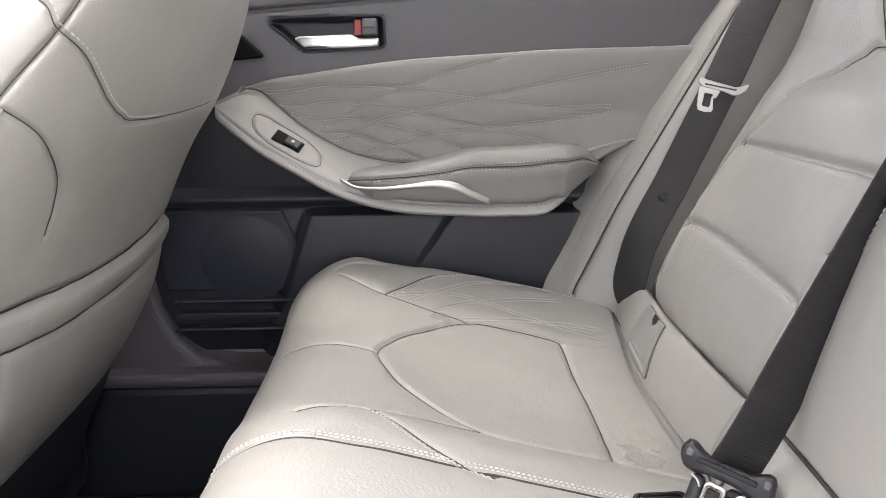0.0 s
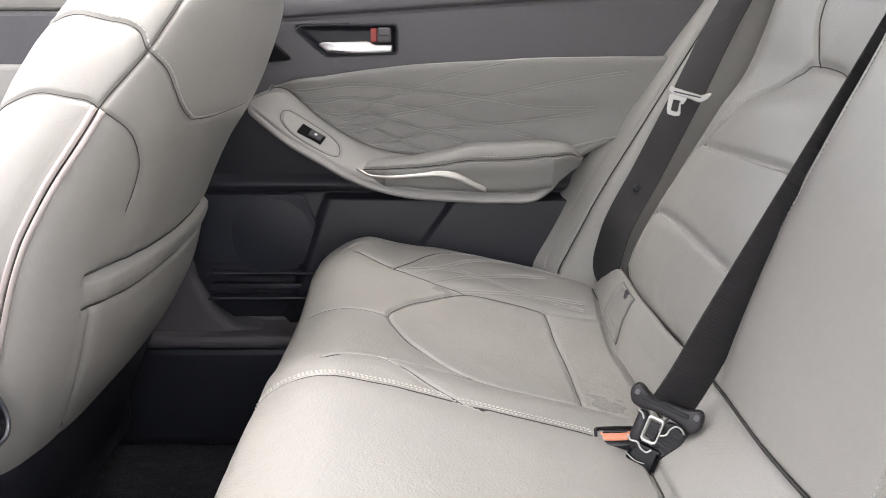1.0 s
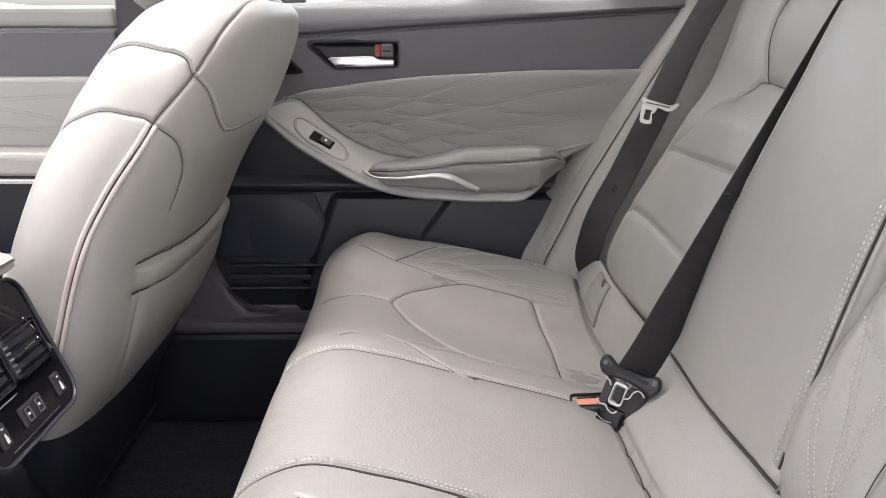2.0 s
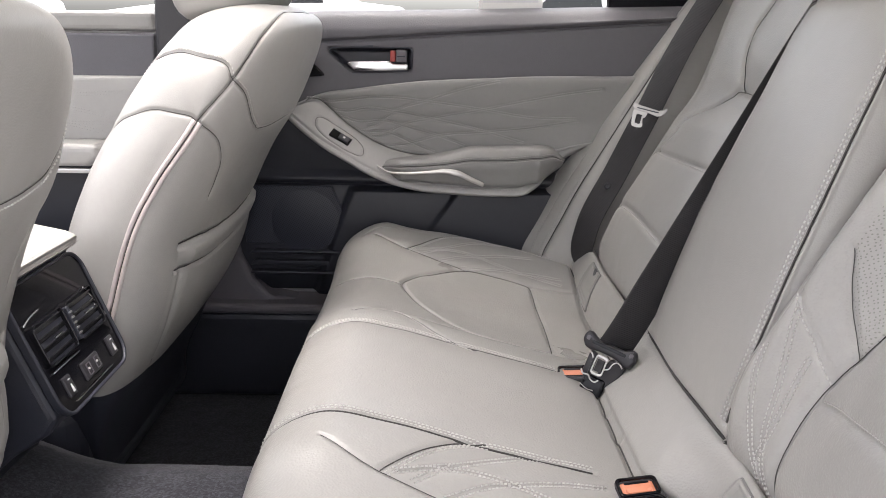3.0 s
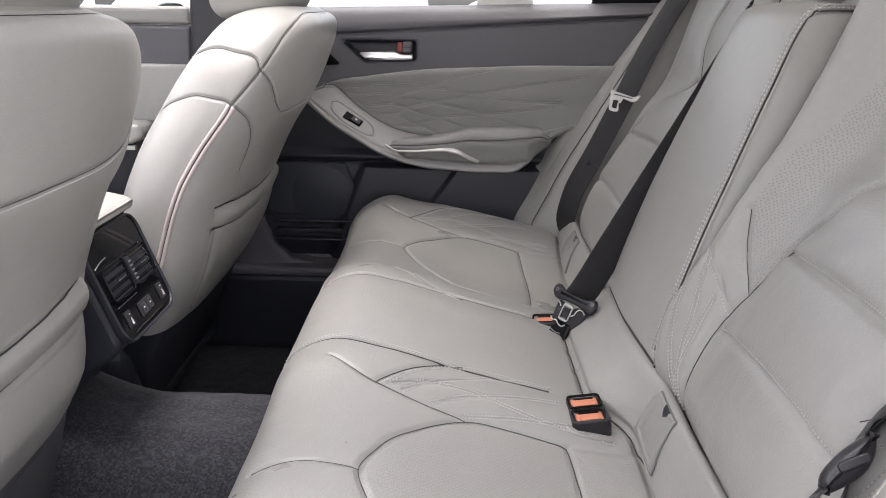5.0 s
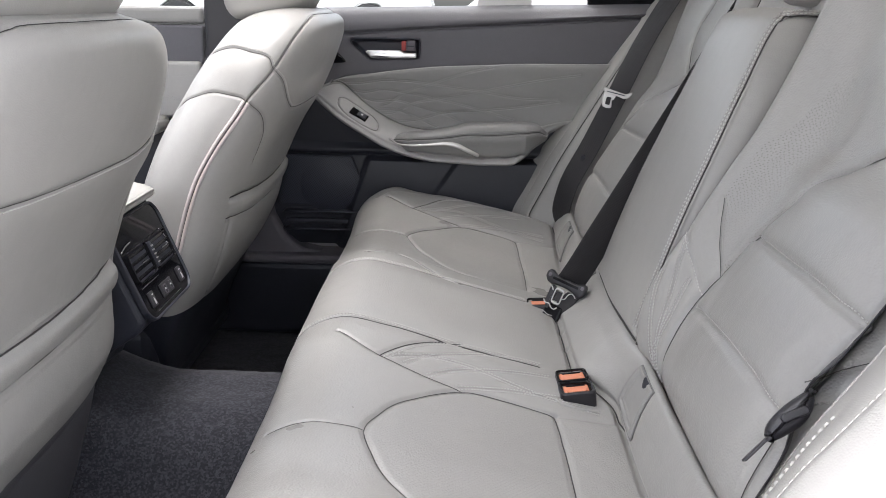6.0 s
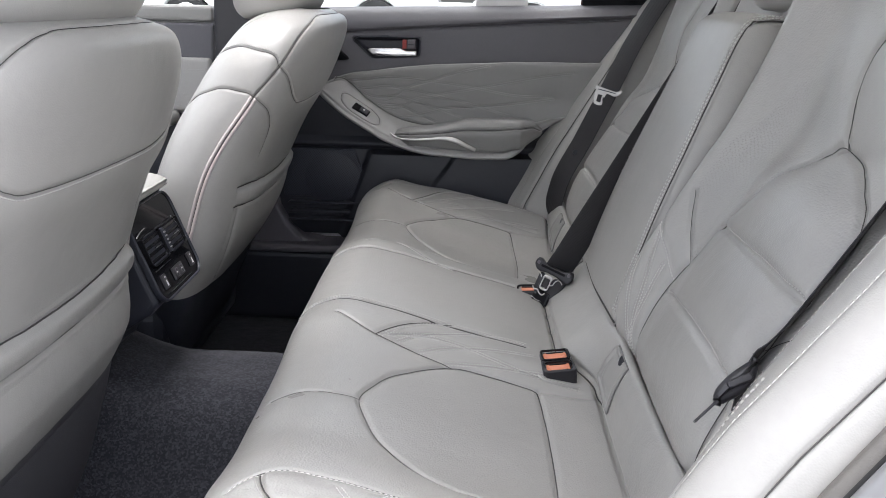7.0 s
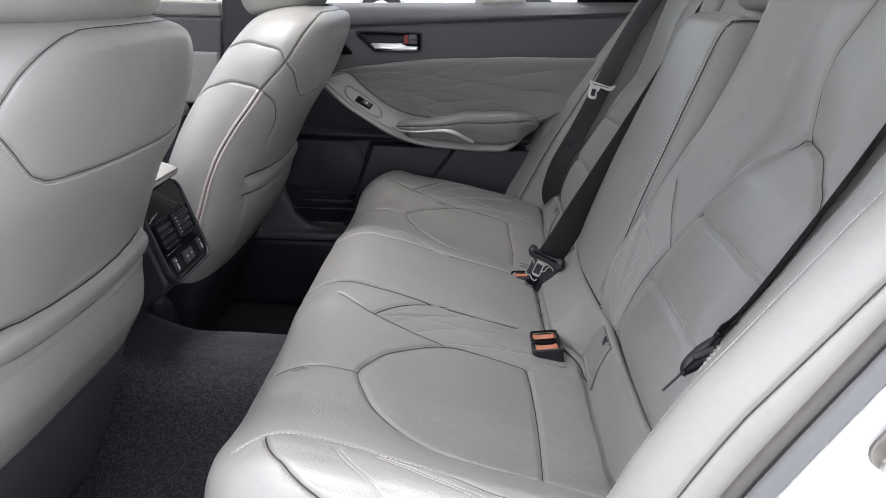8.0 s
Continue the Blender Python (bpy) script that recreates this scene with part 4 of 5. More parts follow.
for line, r in (([(-0.021, -0.034), (-0.017, -0.038), (-0.011, -0.037), (-0.006, -0.041), (0.000, -0.042), (0.003, -0.038)], 0.0019), ([(0.004, -0.024), (0.009, -0.021), (0.011, -0.014), (0.015, -0.010), (0.020, -0.011), (0.023, -0.014)], 0.0017), ([(-0.021, -0.010), (-0.016, -0.012), (-0.013, -0.016)], 0.0017), ([(-0.016, -0.050), (-0.006, -0.053), (0.002, -0.052)], 0.0010)):
    p = [tuple(m @ Vector((x, y, 0.0065))) for x, y in smooth_line(line, 20)]
    link("wire_latch", *tube(p, r * 0.55, 8), satin, mid_belt, "bright bent latch wire")


# ---- buckles ----
def buckle(at, yaw, slots, label):
    """A belt buckle sunk in the seat: a black housing with orange release keys, leaning forward, in a piped slit of the cover."""
    t = thing("belt_buckle", label, "belt buckle", "rear belt buckles")
    base = pose(*at, 0, -6, yaw)
    d = 0.027 * len(slots)
    part("housing", move(plate_with_hole(rounded(0.044, d + 0.006, 0.006), rounded(0.034, d - 0.004, 0.003), 0.05, 0.002), base @ pose(0, 0, -0.025)), belt_black, t)
    for k, y in enumerate(slots):
        tilt = base @ pose(0, 0, 0, 9, 0, 0)
        part("key_frame", move(plate_with_hole([(a, b + y) for a, b in rounded(0.039, 0.025, 0.005)], [(a, b + y) for a, b in rounded(0.033, 0.0195, 0.004)], 0.003, 0.001), tilt @ pose(0, 0, 0.0005)), gloss_black, t, "gloss black rim")
        key = part("release_key", move(box(-0.0160, 0.0160, y - 0.0095, y + 0.0092, -0.02, -0.0006, 0.003), tilt), orange, t, "orange release key")
        part("press_face", move(slab([(a, b + y - 0.0035) for a, b in rounded(0.024, 0.008, 0.003)], -0.002, 0.0008, 0.0008, axis="z"), tilt), orange, key)
        part("slot", move(box(-0.0115, 0.0115, y + 0.0048, y + 0.0068, -0.003, 0.0002, 0.0004), tilt), gloss_black, key, "dark tongue slot")
    for sy in ([0] if len(slots) > 1 else []):
        part("divider", move(box(-0.019, 0.019, -0.003, 0.003, -0.03, 0.0005, 0.001), base), belt_black, t)
    ring = smooth_line(rounded(0.054, d + 0.018, 0.011), 60, closed=True)
    ring = [tuple(Matrix.Translation((at[0], at[1], 0)) @ Matrix.Rotation(radians(yaw), 4, "Z") @ Vector((x, y, 0))) for x, y in ring]
    zs_ = np.array([p[0] for p in ring]) * -0.25 + at[0] * 0.25 + at[2] - 0.0165
    loop = [(p[0], p[1], z) for p, z in zip(ring, zs_)]
    link("slit_piping", *tube(loop + loop[:1], 0.003, 8), leather_smooth, t, "grey leather piping round the slit")
    return t


buckle((0.236, -0.157, 0.374), 4, (-0.0135, 0.0135), "black double belt buckle with orange keys in the seat")
buckle((0.218, 0.119, 0.376), -8, (0.0,), "black single belt buckle with an orange key in the seat")

# ---- child seat anchor covers ----
def anchor_cover(y):
    """A moulded cover let into the roll behind the cushion: raised rim, sunk plate with a ridge, finger notch at its upper end."""
    c = thing("anchor_cover", "light grey plastic child seat anchor cover in the seat crease", "anchor cover", "anchor covers")
    k = 46
    a, b = (q.ravel() for q in np.meshgrid(np.linspace(-1, 1, k), np.linspace(-1, 1, k), indexing="ij"))
    u, v = 9.92 + 0.82 * a, y + (0.034 - 0.004 * a) * b
    base = cushion_at(u, v)
    out = np.stack([1.05 * np.ones(k * k), np.zeros(k * k), -np.ones(k * k)], 1)
    n = -out / np.linalg.norm(out, axis=1)[:, None]
    edge = np.minimum(1 - np.abs(a), 1 - np.abs(b)) * 0.026
    rise = 0.0052 + 0.0010 * np.clip(edge / 0.0012, 0, 1) - 0.0022 * np.clip((edge - 0.005) / 0.0012, 0, 1)
    rise -= 0.012 * (edge < 0.0006)
    ridge = np.exp(-((a + 0.62) / 0.05) ** 2) * (np.abs(b) < 0.62) + np.exp(-((b - 0.62) / 0.05) ** 2) * (np.abs(a + 0.1) < 0.5) * 0.6
    notch = np.clip(1 - (((a - 0.98) / 0.46) ** 2 + ((b + 0.1) / 0.34) ** 2), 0, 1)
    rise += 0.0012 * ridge
    rise = np.where(notch > 0.05, 0.0040, rise)
    P = base + n * rise[:, None]
    quads = [(i * k + j, (i + 1) * k + j, (i + 1) * k + j + 1, i * k + j + 1) for i in range(k - 1) for j in range(k - 1)]
    dark = [q for q in quads if notch[list(q)].min() > 0.10]
    link("plate", P, [q for q in quads if q not in set(dark)], cover_grey, c)
    link("finger_notch", P, dark, hard_dark, c, "dark finger notch")
    rim = [i * k + j for i, j in [(0, j) for j in range(k)] + [(i, k - 1) for i in range(1, k)] + [(k - 1, j) for j in range(k - 2, -1, -1)] + [(i, 0) for i in range(k - 2, 0, -1)]]
    line = base[rim] + n[rim] * 0.0034
    # a darker tube along the edge paints the gap's shade
    link("gap_shade_line", *tube(np.concatenate([line, line[:1]]), 0.0011, 6), gap_grey, c, "narrow gap round the cover")


for y in (0.452, 0.172, -0.224):
    anchor_cover(y)


# ---- front seats ----
SEAT_ARC = [(5.9, -0.15), (6.44, -0.125), (6.62, -0.054), (6.475, 0.002), (6.02, 0.062), (5.75, 0.102), (5.46, 0.13), (5.16, 0.158), (5.0, 0.178), (4.89, 0.202), (4.85, 0.25), (4.89, 0.298), (5.0, 0.322), (5.16, 0.342), (5.46, 0.37), (5.75, 0.398), (6.02, 0.438), (6.475, 0.498), (6.62, 0.554), (6.44, 0.625)]
DRIVER_ARC = [(5.9, -0.15), (6.44, -0.125), (6.62, -0.054), (6.475, 0.002), (6.02, 0.062), (5.66, 0.114), (5.26, 0.154), (5.08, 0.186), (5.02, 0.226), (5.05, 0.265), (5.08, 0.297), (5.11, 0.322), (5.21, 0.346), (5.42, 0.368), (5.66, 0.387), (6.1, 0.432), (6.475, 0.498), (6.62, 0.554), (6.44, 0.625)]
SEAT_CORNER = [(1.6, 0.0), (2.2, 0.002), (2.95, 0.004), (3.45, 0.006), (4.0, 0.012), (4.58, 0.018), (5.248, 0.026), (6.02, 0.062), (6.5, 0.072), (6.96, 0.080), (7.4, 0.093), (7.9, 0.108), (8.3, 0.127), (8.48, 0.153), (8.53, 0.19), (8.54, 0.25)]
SEAT_RING = [(4.85, -0.16), (5.285, -0.094), (5.447, -0.034), (5.375, 0), (5.248, 0.026), (4.96, 0.08), (4.6, 0.118), (4.26, 0.142), (3.95, 0.152), (3.6, 0.156)]


def front_seat(yc, dx, lean, side, head, label):
    t = thing("front_seat", label, "car seat", "front seats")

    def f(u, v):
        p = front_seat_at(u, v, lean)
        p[:, 1] *= 1 if side > 0 else -1
        p[:, 0] += (0.012 if side < 0 else 0.0) * np.clip((0.47 - p[:, 2]) / 0.05, 0, 1)
        return p + np.array([dx, yc, 0])

    arc = SEAT_ARC if side > 0 else DRIVER_ARC
    lines = [Seam(arc, depth=0.0028, width=0.0023, rows=(0.0035,), pitch=0.0048, size=0.9, shade_r=0.0004), Seam(SEAT_CORNER, depth=0.0026, width=0.0022, shade_r=0.0004),
             Seam([(u, 0.5 - v) for u, v in SEAT_CORNER], depth=0.0026, width=0.0022, shade_r=0.0004), Seam(SEAT_RING, depth=0.0026, width=0.0022, shade_r=0.0004),
             Seam([(2.88, 0.125), (2.89, 0.16), (2.86, 0.2), (2.83, 0.25), (2.86, 0.3), (2.89, 0.34), (2.88, 0.375)], depth=0.009, width=0.004, shade_r=0.0009),
             Seam([(2.55, 0.128), (2.56, 0.16), (2.52, 0.2), (2.5, 0.25), (2.52, 0.3), (2.56, 0.34), (2.55, 0.372)], depth=0.005, width=0.003, shade_r=0.0009),
             Seam([(2.56, 0.14), (2.1, 0.142), (1.5, 0.155), (1.1, 0.17)], depth=0.002, width=0.004),
             Seam([(2.56, 0.36), (2.1, 0.358), (1.5, 0.345), (1.1, 0.33)], depth=0.002, width=0.004),
             Seam([(0.9, -0.12), (4, -0.15), (6.5, -0.17), (8.2, -0.1)], depth=0.003, width=0.003)]

    slack = 0.006 if side < 0 else 0.0035

    def pouch(U, V, P):
        w = np.clip((V - 0.125) / 0.03, 0, 1) * np.clip((0.375 - V) / 0.03, 0, 1)
        lip = np.clip(1 - np.abs(U - 2.72) / 0.2, 0, 1) ** 0.5
        return w * (slack * np.clip((2.9 - U) / 0.08, 0, 1) * np.clip((U - 0.9) / 1.2, 0.2, 1) + (slack * 0.5 + 0.002) * lip)

    hem = [("lower_band", [(0.9, -0.25), (1.35, -0.25), (1.38, 0.16), (1.38, 0.25), (1.32, 0.28), (1.25, 0.32), (1.2, 0.5), (1.2, 0.75), (0.9, 0.75)], soft_dark, "dark plastic lower band")] if side < 0 else []
    regions = hem + [("pocket", [(1.0, 0.17), (1.5, 0.155), (2.1, 0.142), (2.56, 0.14), (2.56, 0.36), (2.1, 0.358), (1.5, 0.345), (1.0, 0.33)], leather_smooth, "grey leather map pocket"),
               ("pocket_lip", [(2.54, 0.13), (2.89, 0.13), (2.85, 0.25), (2.89, 0.37), (2.54, 0.37), (2.5, 0.25)], leather_smooth, "padded pocket lip"),
               ("yoke", [(9, -0.15), (6.1, -0.15), (6.44, -0.125), (6.62, -0.054), (6.475, 0.002), (6.02, 0.062), (5.59, 0.112), (5.12, 0.156), (4.93, 0.188), (4.89, 0.25), (4.93, 0.312), (5.12, 0.344), (5.59, 0.388), (6.02, 0.438), (6.475, 0.498), (6.62, 0.554), (6.44, 0.625), (9, 0.65)], leather_smooth, "grey leather shoulder yoke"),
               ("side_panel", [(0.9, -0.2), (0.9, 0.0), (2.2, 0.002), (3.45, 0.006), (4.58, 0.018), (5.25, 0.026), (5.375, 0), (5.447, -0.034), (5.285, -0.094), (4.85, -0.16), (4.4, -0.2)], leather_smooth, "")]
    sheet(t, f, 0.95, 9, -0.25, 0.75, 290, 560, leather_smooth, "cover", lines, regions, flip=side > 0, puff=0.002, thread_mat=thread, extra=pouch)
    for off in (-0.0033, 0.0033):
        uv = smooth_line([q for q in SEAT_CORNER if q[0] < 5.3], 90)
        p = f(uv[:, 0], uv[:, 1])
        n = normal_at(f, uv[:, 0], uv[:, 1], side > 0)
        w = np.cross(n, np.gradient(p, axis=0))
        w /= np.linalg.norm(w, axis=1)[:, None]
        link("piping", *tube(p + w * off + n * 0.0004, 0.0027, 8), piping, t, "pale piping along the corner seam")
    # hard lower shell and base
    ring = np.linspace(0, 1, 60, endpoint=False)
    rows = []
    for u, grow, drop in (((1.32, 0.985, 0), (1.1, 1.02, -0.003), (0.8, 1.05, -0.02), (0.4, 1.05, -0.06), (0.0, 1.0, -0.12)) if side < 0 else ((1.25, 0.97, 0), (1.0, 0.985, -0.005), (0.8, 0.97, -0.02), (0.4, 0.9, -0.05), (0.0, 0.8, -0.10))):
        q = f(np.full(60, u), ring)
        c = q.mean(0)
        rows.append(c + (q - c) * grow + np.array([0, 0, drop]))
    P = np.concatenate(rows)
    quads = [(i * 60 + j, i * 60 + (j + 1) % 60, (i + 1) * 60 + (j + 1) % 60, (i + 1) * 60 + j) for i in range(4) for j in range(60)]
    link("lower_shell", P, quads, soft_dark if side < 0 else hard_dark, t, "black plastic lower shell")
    part("base", box(dx - 0.86, dx - 0.40, yc - 0.24, yc + 0.24, 0.14, 0.32, 0.03, 3), hard_dark, t)
    part("seat_cushion", box(dx - 0.92, dx - 0.42, yc - 0.25, yc + 0.25, 0.30, 0.42, 0.045, 4), leather_smooth, t, smooth=True)
    # head restraint
    hx, hz, half = head
    us, vs_ = np.meshgrid(np.linspace(-1, 1, 26), np.linspace(0, 2 * math.pi, 64, endpoint=False), indexing="ij")
    r = (1 - np.abs(us) ** 3.2) ** (1 / 3.2)
    X = hx + 0.078 * r * np.sign(np.sin(vs_)) * np.abs(np.sin(vs_)) ** 0.8 + us * 0.02
    Y = yc + half * (0.72 + 0.28 * r) * r ** 0.2 * np.sign(np.cos(vs_)) * np.abs(np.cos(vs_)) ** 0.75
    Z = hz + 0.10 + us * 0.095 + 0.004 * np.cos(2 * vs_)
    P = np.stack([X, Y, Z], -1).reshape(-1, 3)
    quads = [(i * 64 + j, i * 64 + (j + 1) % 64, (i + 1) * 64 + (j + 1) % 64, (i + 1) * 64 + j) for i in range(25) for j in range(64)]
    link("headrest", P, quads, leather_smooth, t, "grey leather head restraint")
    seam = [(hx + 0.079 * math.cos(a) + 0.02 * math.sin(a), yc + side * 0.06, hz + 0.10 + 0.094 * math.sin(a)) for a in np.linspace(-1.45, 1.2, 30)]
    link("headrest_seam", *tube(seam, 0.0016, 6), piping, t)
    return t


front_seat(0.36, 0.0, 0.0, 1, (-0.222, 0.777, 0.126), "light grey leather front passenger seat seen from behind")
front_seat(-0.36, -0.05, -0.11, -1, (-0.29, 0.779, 0.152), "light grey leather driver's seat set further forward")

# ---- console between the front seats ----
console = thing("centre_console", "black rear end of the centre console with air vents", "console")
part("body", slab([(-0.80, 0.530), (-0.39, 0.535), (-0.370, 0.527), (-0.321, 0.405), (-0.334, 0.386), (-0.37, 0.362), (-0.41, 0.325), (-0.437, 0.27), (-0.445, 0.2), (-0.80, 0.2)], -0.086, 0.086, 0.008, 3), hard_dark, console)
lid = thing("console_lid", "light grey leather lid over the centre console", "armrest")
part("pad", slab([(-0.72, 0.539), (-0.378, 0.537), (-0.358, 0.540), (-0.351, 0.547), (-0.359, 0.556), (-0.405, 0.565), (-0.72, 0.567)], -0.078, 0.078, 0.009, 4), leather_smooth, lid, smooth=True)
part("hinge_plate", box(-0.70, -0.365, -0.07, 0.07, 0.526, 0.542, 0.004), hard_dark, lid, "black underside")
FACE = Matrix.Translation((-0.318, 0, 0.402)) @ Matrix(((0, -0.375, 0.927), (1, 0, 0), (0, 0.927, 0.375))).to_4x4()
panel = part("vent_panel", move(slab([(x, y + 0.069) for x, y in rounded(0.166, 0.138, 0.022, 6)], 0.0, 0.006, 0.002, axis="z"), FACE), gloss_black, console, "gloss black switch panel")
part("bezel", move(plate_with_hole([(x, y + 0.069) for x, y in rounded(0.170, 0.142, 0.024, 6)], [(x, y + 0.069) for x, y in rounded(0.163, 0.135, 0.021, 6)], 0.010, 0.002), FACE @ pose(0, 0, 0.004)), hard_dark, console, "dark bezel round the panel")
for sx in (-1, 1):
    vent = part("vent_frame", move(plate_with_hole([(x + sx * 0.037, y + 0.074) for x, y in rounded(0.066, 0.046, 0.006)], [(x + sx * 0.037, y + 0.074) for x, y in rounded(0.062, 0.042, 0.004)], 0.010, 0.001), FACE @ pose(0, 0, 0.006)), gloss_black, panel)
    part("vent_back", move(box(sx * 0.037 - 0.03, sx * 0.037 + 0.03, 0.053, 0.095, 0.0055, 0.0066, 0), FACE), hard_dark, panel)
    for k in range(4):
        part("vent_slat", move(box(sx * 0.037 - 0.029, sx * 0.037 + 0.029, -0.0030, 0.0030, -0.0006, 0.0006, 0.0003), FACE @ pose(0, 0.0585 + k * 0.0104, 0.0085, 28)), slat_black, panel, "black vent slat")
    part("slider", move(box(sx * 0.037 - 0.010, sx * 0.037 + 0.008, -0.001, 0.001, 0.0, 0.0035, 0.0008), FACE @ pose(0, 0.0745, 0.012)), chrome, panel, "chrome vent slider")
    part("vent_trim", move(box(sx * 0.037 - 0.030, sx * 0.037 + 0.030, 0.0445, 0.0460, 0.006, 0.0080, 0.0006), FACE), chrome, panel, "chrome trim line") if sx < 0 else None
part("thumb_wheel", move(slab([(x, y) for x, y in rounded(0.006, 0.038, 0.002)], 0, 0.006, 0.001, axis="z"), FACE @ pose(0, 0.074, 0.008)), hard_dark, panel)
for k in range(5):
    part("wheel_rib", move(box(-0.0028, 0.0028, -0.001, 0.001, 0, 0.002, 0.0004), FACE @ pose(0, 0.062 + k * 0.006, 0.0135)), satin, panel)
for line in ([(0.058, 0.098), (0.066, 0.084), (0.071, 0.070), (0.070, 0.063)], [(0.064, 0.074), (0.072, 0.066), (0.077, 0.056)], [(-0.076, 0.100), (-0.06, 0.104), (-0.040, 0.106)]):
    p = [tuple(FACE @ Vector((x, y, 0.0075))) for x, y in smooth_line(line, 14)]
    link("accent", *tube(p, 0.0012, 6), chrome, panel, "chrome accent")
for x, w in ((-0.054, 0.015), (0.056, 0.015)):
    key = part("heater_switch", move(box(x - w / 2, x + w / 2, 0.014, 0.036, 0.005, 0.0090, 0.0015), FACE), belt_black, panel, "black seat heater switch")
    part("mark", move(slab([(x - 0.002, 0.018), (x + 0.002, 0.018), (x + 0.0022, 0.022), (x + 0.0005, 0.027), (x - 0.001, 0.0265)], 0.0096, 0.0101, 0, axis="z"), FACE), white_mark, key)
    part("lamp", move(box(x - 0.001, x + 0.002, 0.0310, 0.0322, 0.0091, 0.0101, 0), FACE), white_mark, key)
port = part("charge_port", move(box(-0.020, 0.020, 0.014, 0.034, 0.005, 0.0090, 0.002), FACE), belt_black, panel, "dark double charging port")
for x in (-0.010, 0.010):
    part("socket", move(plate_with_hole([(a + x, b + 0.024) for a, b in rounded(0.009, 0.013, 0.001)], [(a + x, b + 0.024) for a, b in rounded(0.0075, 0.0115, 0.0008)], 0.001, 0.0001), FACE @ pose(0, 0, 0.0101)), trim_grey, port)
    part("contact", move(box(x - 0.0012, x + 0.0012, 0.0235, 0.0255, 0.0090, 0.0104, 0), FACE), white_mark, port)
part("lower_strip", move(box(-0.052, 0.040, 0.0065, 0.0078, 0.006, 0.0078, 0.0006), FACE), chrome, panel, "chrome lower line")


# ---- far rear door ----
door = thing("rear_door", "closed rear car door with quilted grey pad and armrest", "car door")


def cup(U, V, P):
    """The hollow of the inner handle."""
    x, z = P[:, 0], P[:, 2]
    low = 0.7035 + 0.004 * np.clip((x + 0.098) / 0.1, 0, 1)
    left = np.clip((x + 0.142) / 0.045, 0, 1)
    bottom = 0.738 - (0.738 - low) * np.clip(left, 0, 1)
    a = np.minimum.reduce([x + 0.143, 0.0015 - x, 0.7465 - z, z - bottom])
    return -0.016 * np.clip(a / 0.005, 0, 1)


CUP = [(3.75, -0.142), (3.9, -0.13), (3.92, -0.07), (3.78, -0.05), (3.74, 0.0), (3.1, 0.0), (3.1, -0.1), (3.3, -0.115)]
sheet(door, upper_at, 0, 10, -0.36, 0.56, 190, 330, soft_dark, "upper_panel", [Seam([(5, -0.36), (5, 0), (5, 0.56)], depth=0.0035, width=0.003)], [("handle_cup", CUP, hard_dark, "dark handle recess"), ("lower_skirt", [(0, -0.36), (1.95, -0.36), (1.95, 0.56), (0, 0.56)], hard_dark, "")], extra=cup, flip=True, wrinkle=0.0003)
gu, gv = (a.ravel() for a in np.meshgrid(np.linspace(2.8, 4.1, 60), np.linspace(-0.16, 0.02, 90), indexing="ij"))
skin = upper_at(gu, gv)
rim = np.array([(-0.140, 0.7415), (-0.141, 0.7370), (-0.127, 0.7255), (-0.106, 0.7080), (-0.100, 0.7045), (-0.094, 0.7038), (-0.05, 0.7055), (-0.006, 0.7070), (-0.001, 0.7090), (0.0015, 0.7130), (0.0015, 0.7400), (0.0, 0.7445), (-0.004, 0.7465), (-0.05, 0.7467), (-0.10, 0.7460), (-0.134, 0.7448)])
rim = np.stack([np.interp(np.linspace(0, len(rim), 120, endpoint=False), range(len(rim) + 1), np.append(rim[:, k], rim[0, k])) for k in (0, 1)], 1)
depth_ = np.polyfit(skin[:, 2], skin[:, 1], 3)
rim = [(x, np.polyval(depth_, z) - 0.0008, z) for x, z in rim]
link("cup_rim", *tube(rim + rim[:1], 0.0017, 6), hard_dark, door, "dark rim round the handle recess")
lever = part("handle", slab([(-0.112, 0.7195), (-0.105, 0.7225), (-0.04, 0.7245), (-0.03, 0.7195), (-0.004, 0.7195), (-0.005, 0.7085), (-0.06, 0.7065), (-0.098, 0.7065)], 0.641, 0.652, 0.003, 3), chrome, door, "chrome door lever", smooth=True)
lock = part("lock_knob", box(-0.026, -0.007, 0.643, 0.662, 0.7225, 0.7435, 0.003), trim_grey, door, "grey lock rocker")
part("lock_flag", box(-0.036, -0.0268, 0.648, 0.664, 0.723, 0.742, 0.001), red_plastic, door, "red lock flag")
part("lock_groove", box(-0.024, -0.010, 0.6418, 0.6435, 0.731, 0.7335, 0.0004), hard_dark, lock)
part("tweeter_cover", slab([(-0.205, 0.758), (-0.196, 0.742), (-0.150, 0.7005), (-0.152, 0.6965), (-0.23, 0.690), (-0.24, 0.75)], 0.6405, 0.655, 0.004, 3), gloss_black, door, "black tweeter corner cover")
tw = bmesh.new()
bmesh.ops.create_cone(tw, cap_ends=True, segments=28, radius1=0.016, radius2=0.013, depth=0.005, matrix=Matrix.Translation((-0.197, 0.639, 0.714)) @ Matrix.Rotation(radians(90), 4, "X"))
part("tweeter", tw, speaker_mesh, door)

def by_length(points, n=70):
    """A line given as u and v, smooth along v."""
    p = np.array(points)
    v = np.linspace(p[0, 1], p[-1, 1], n)
    return list(zip(crom(p[:, 1], p[:, :1], v)[:, 0], v))


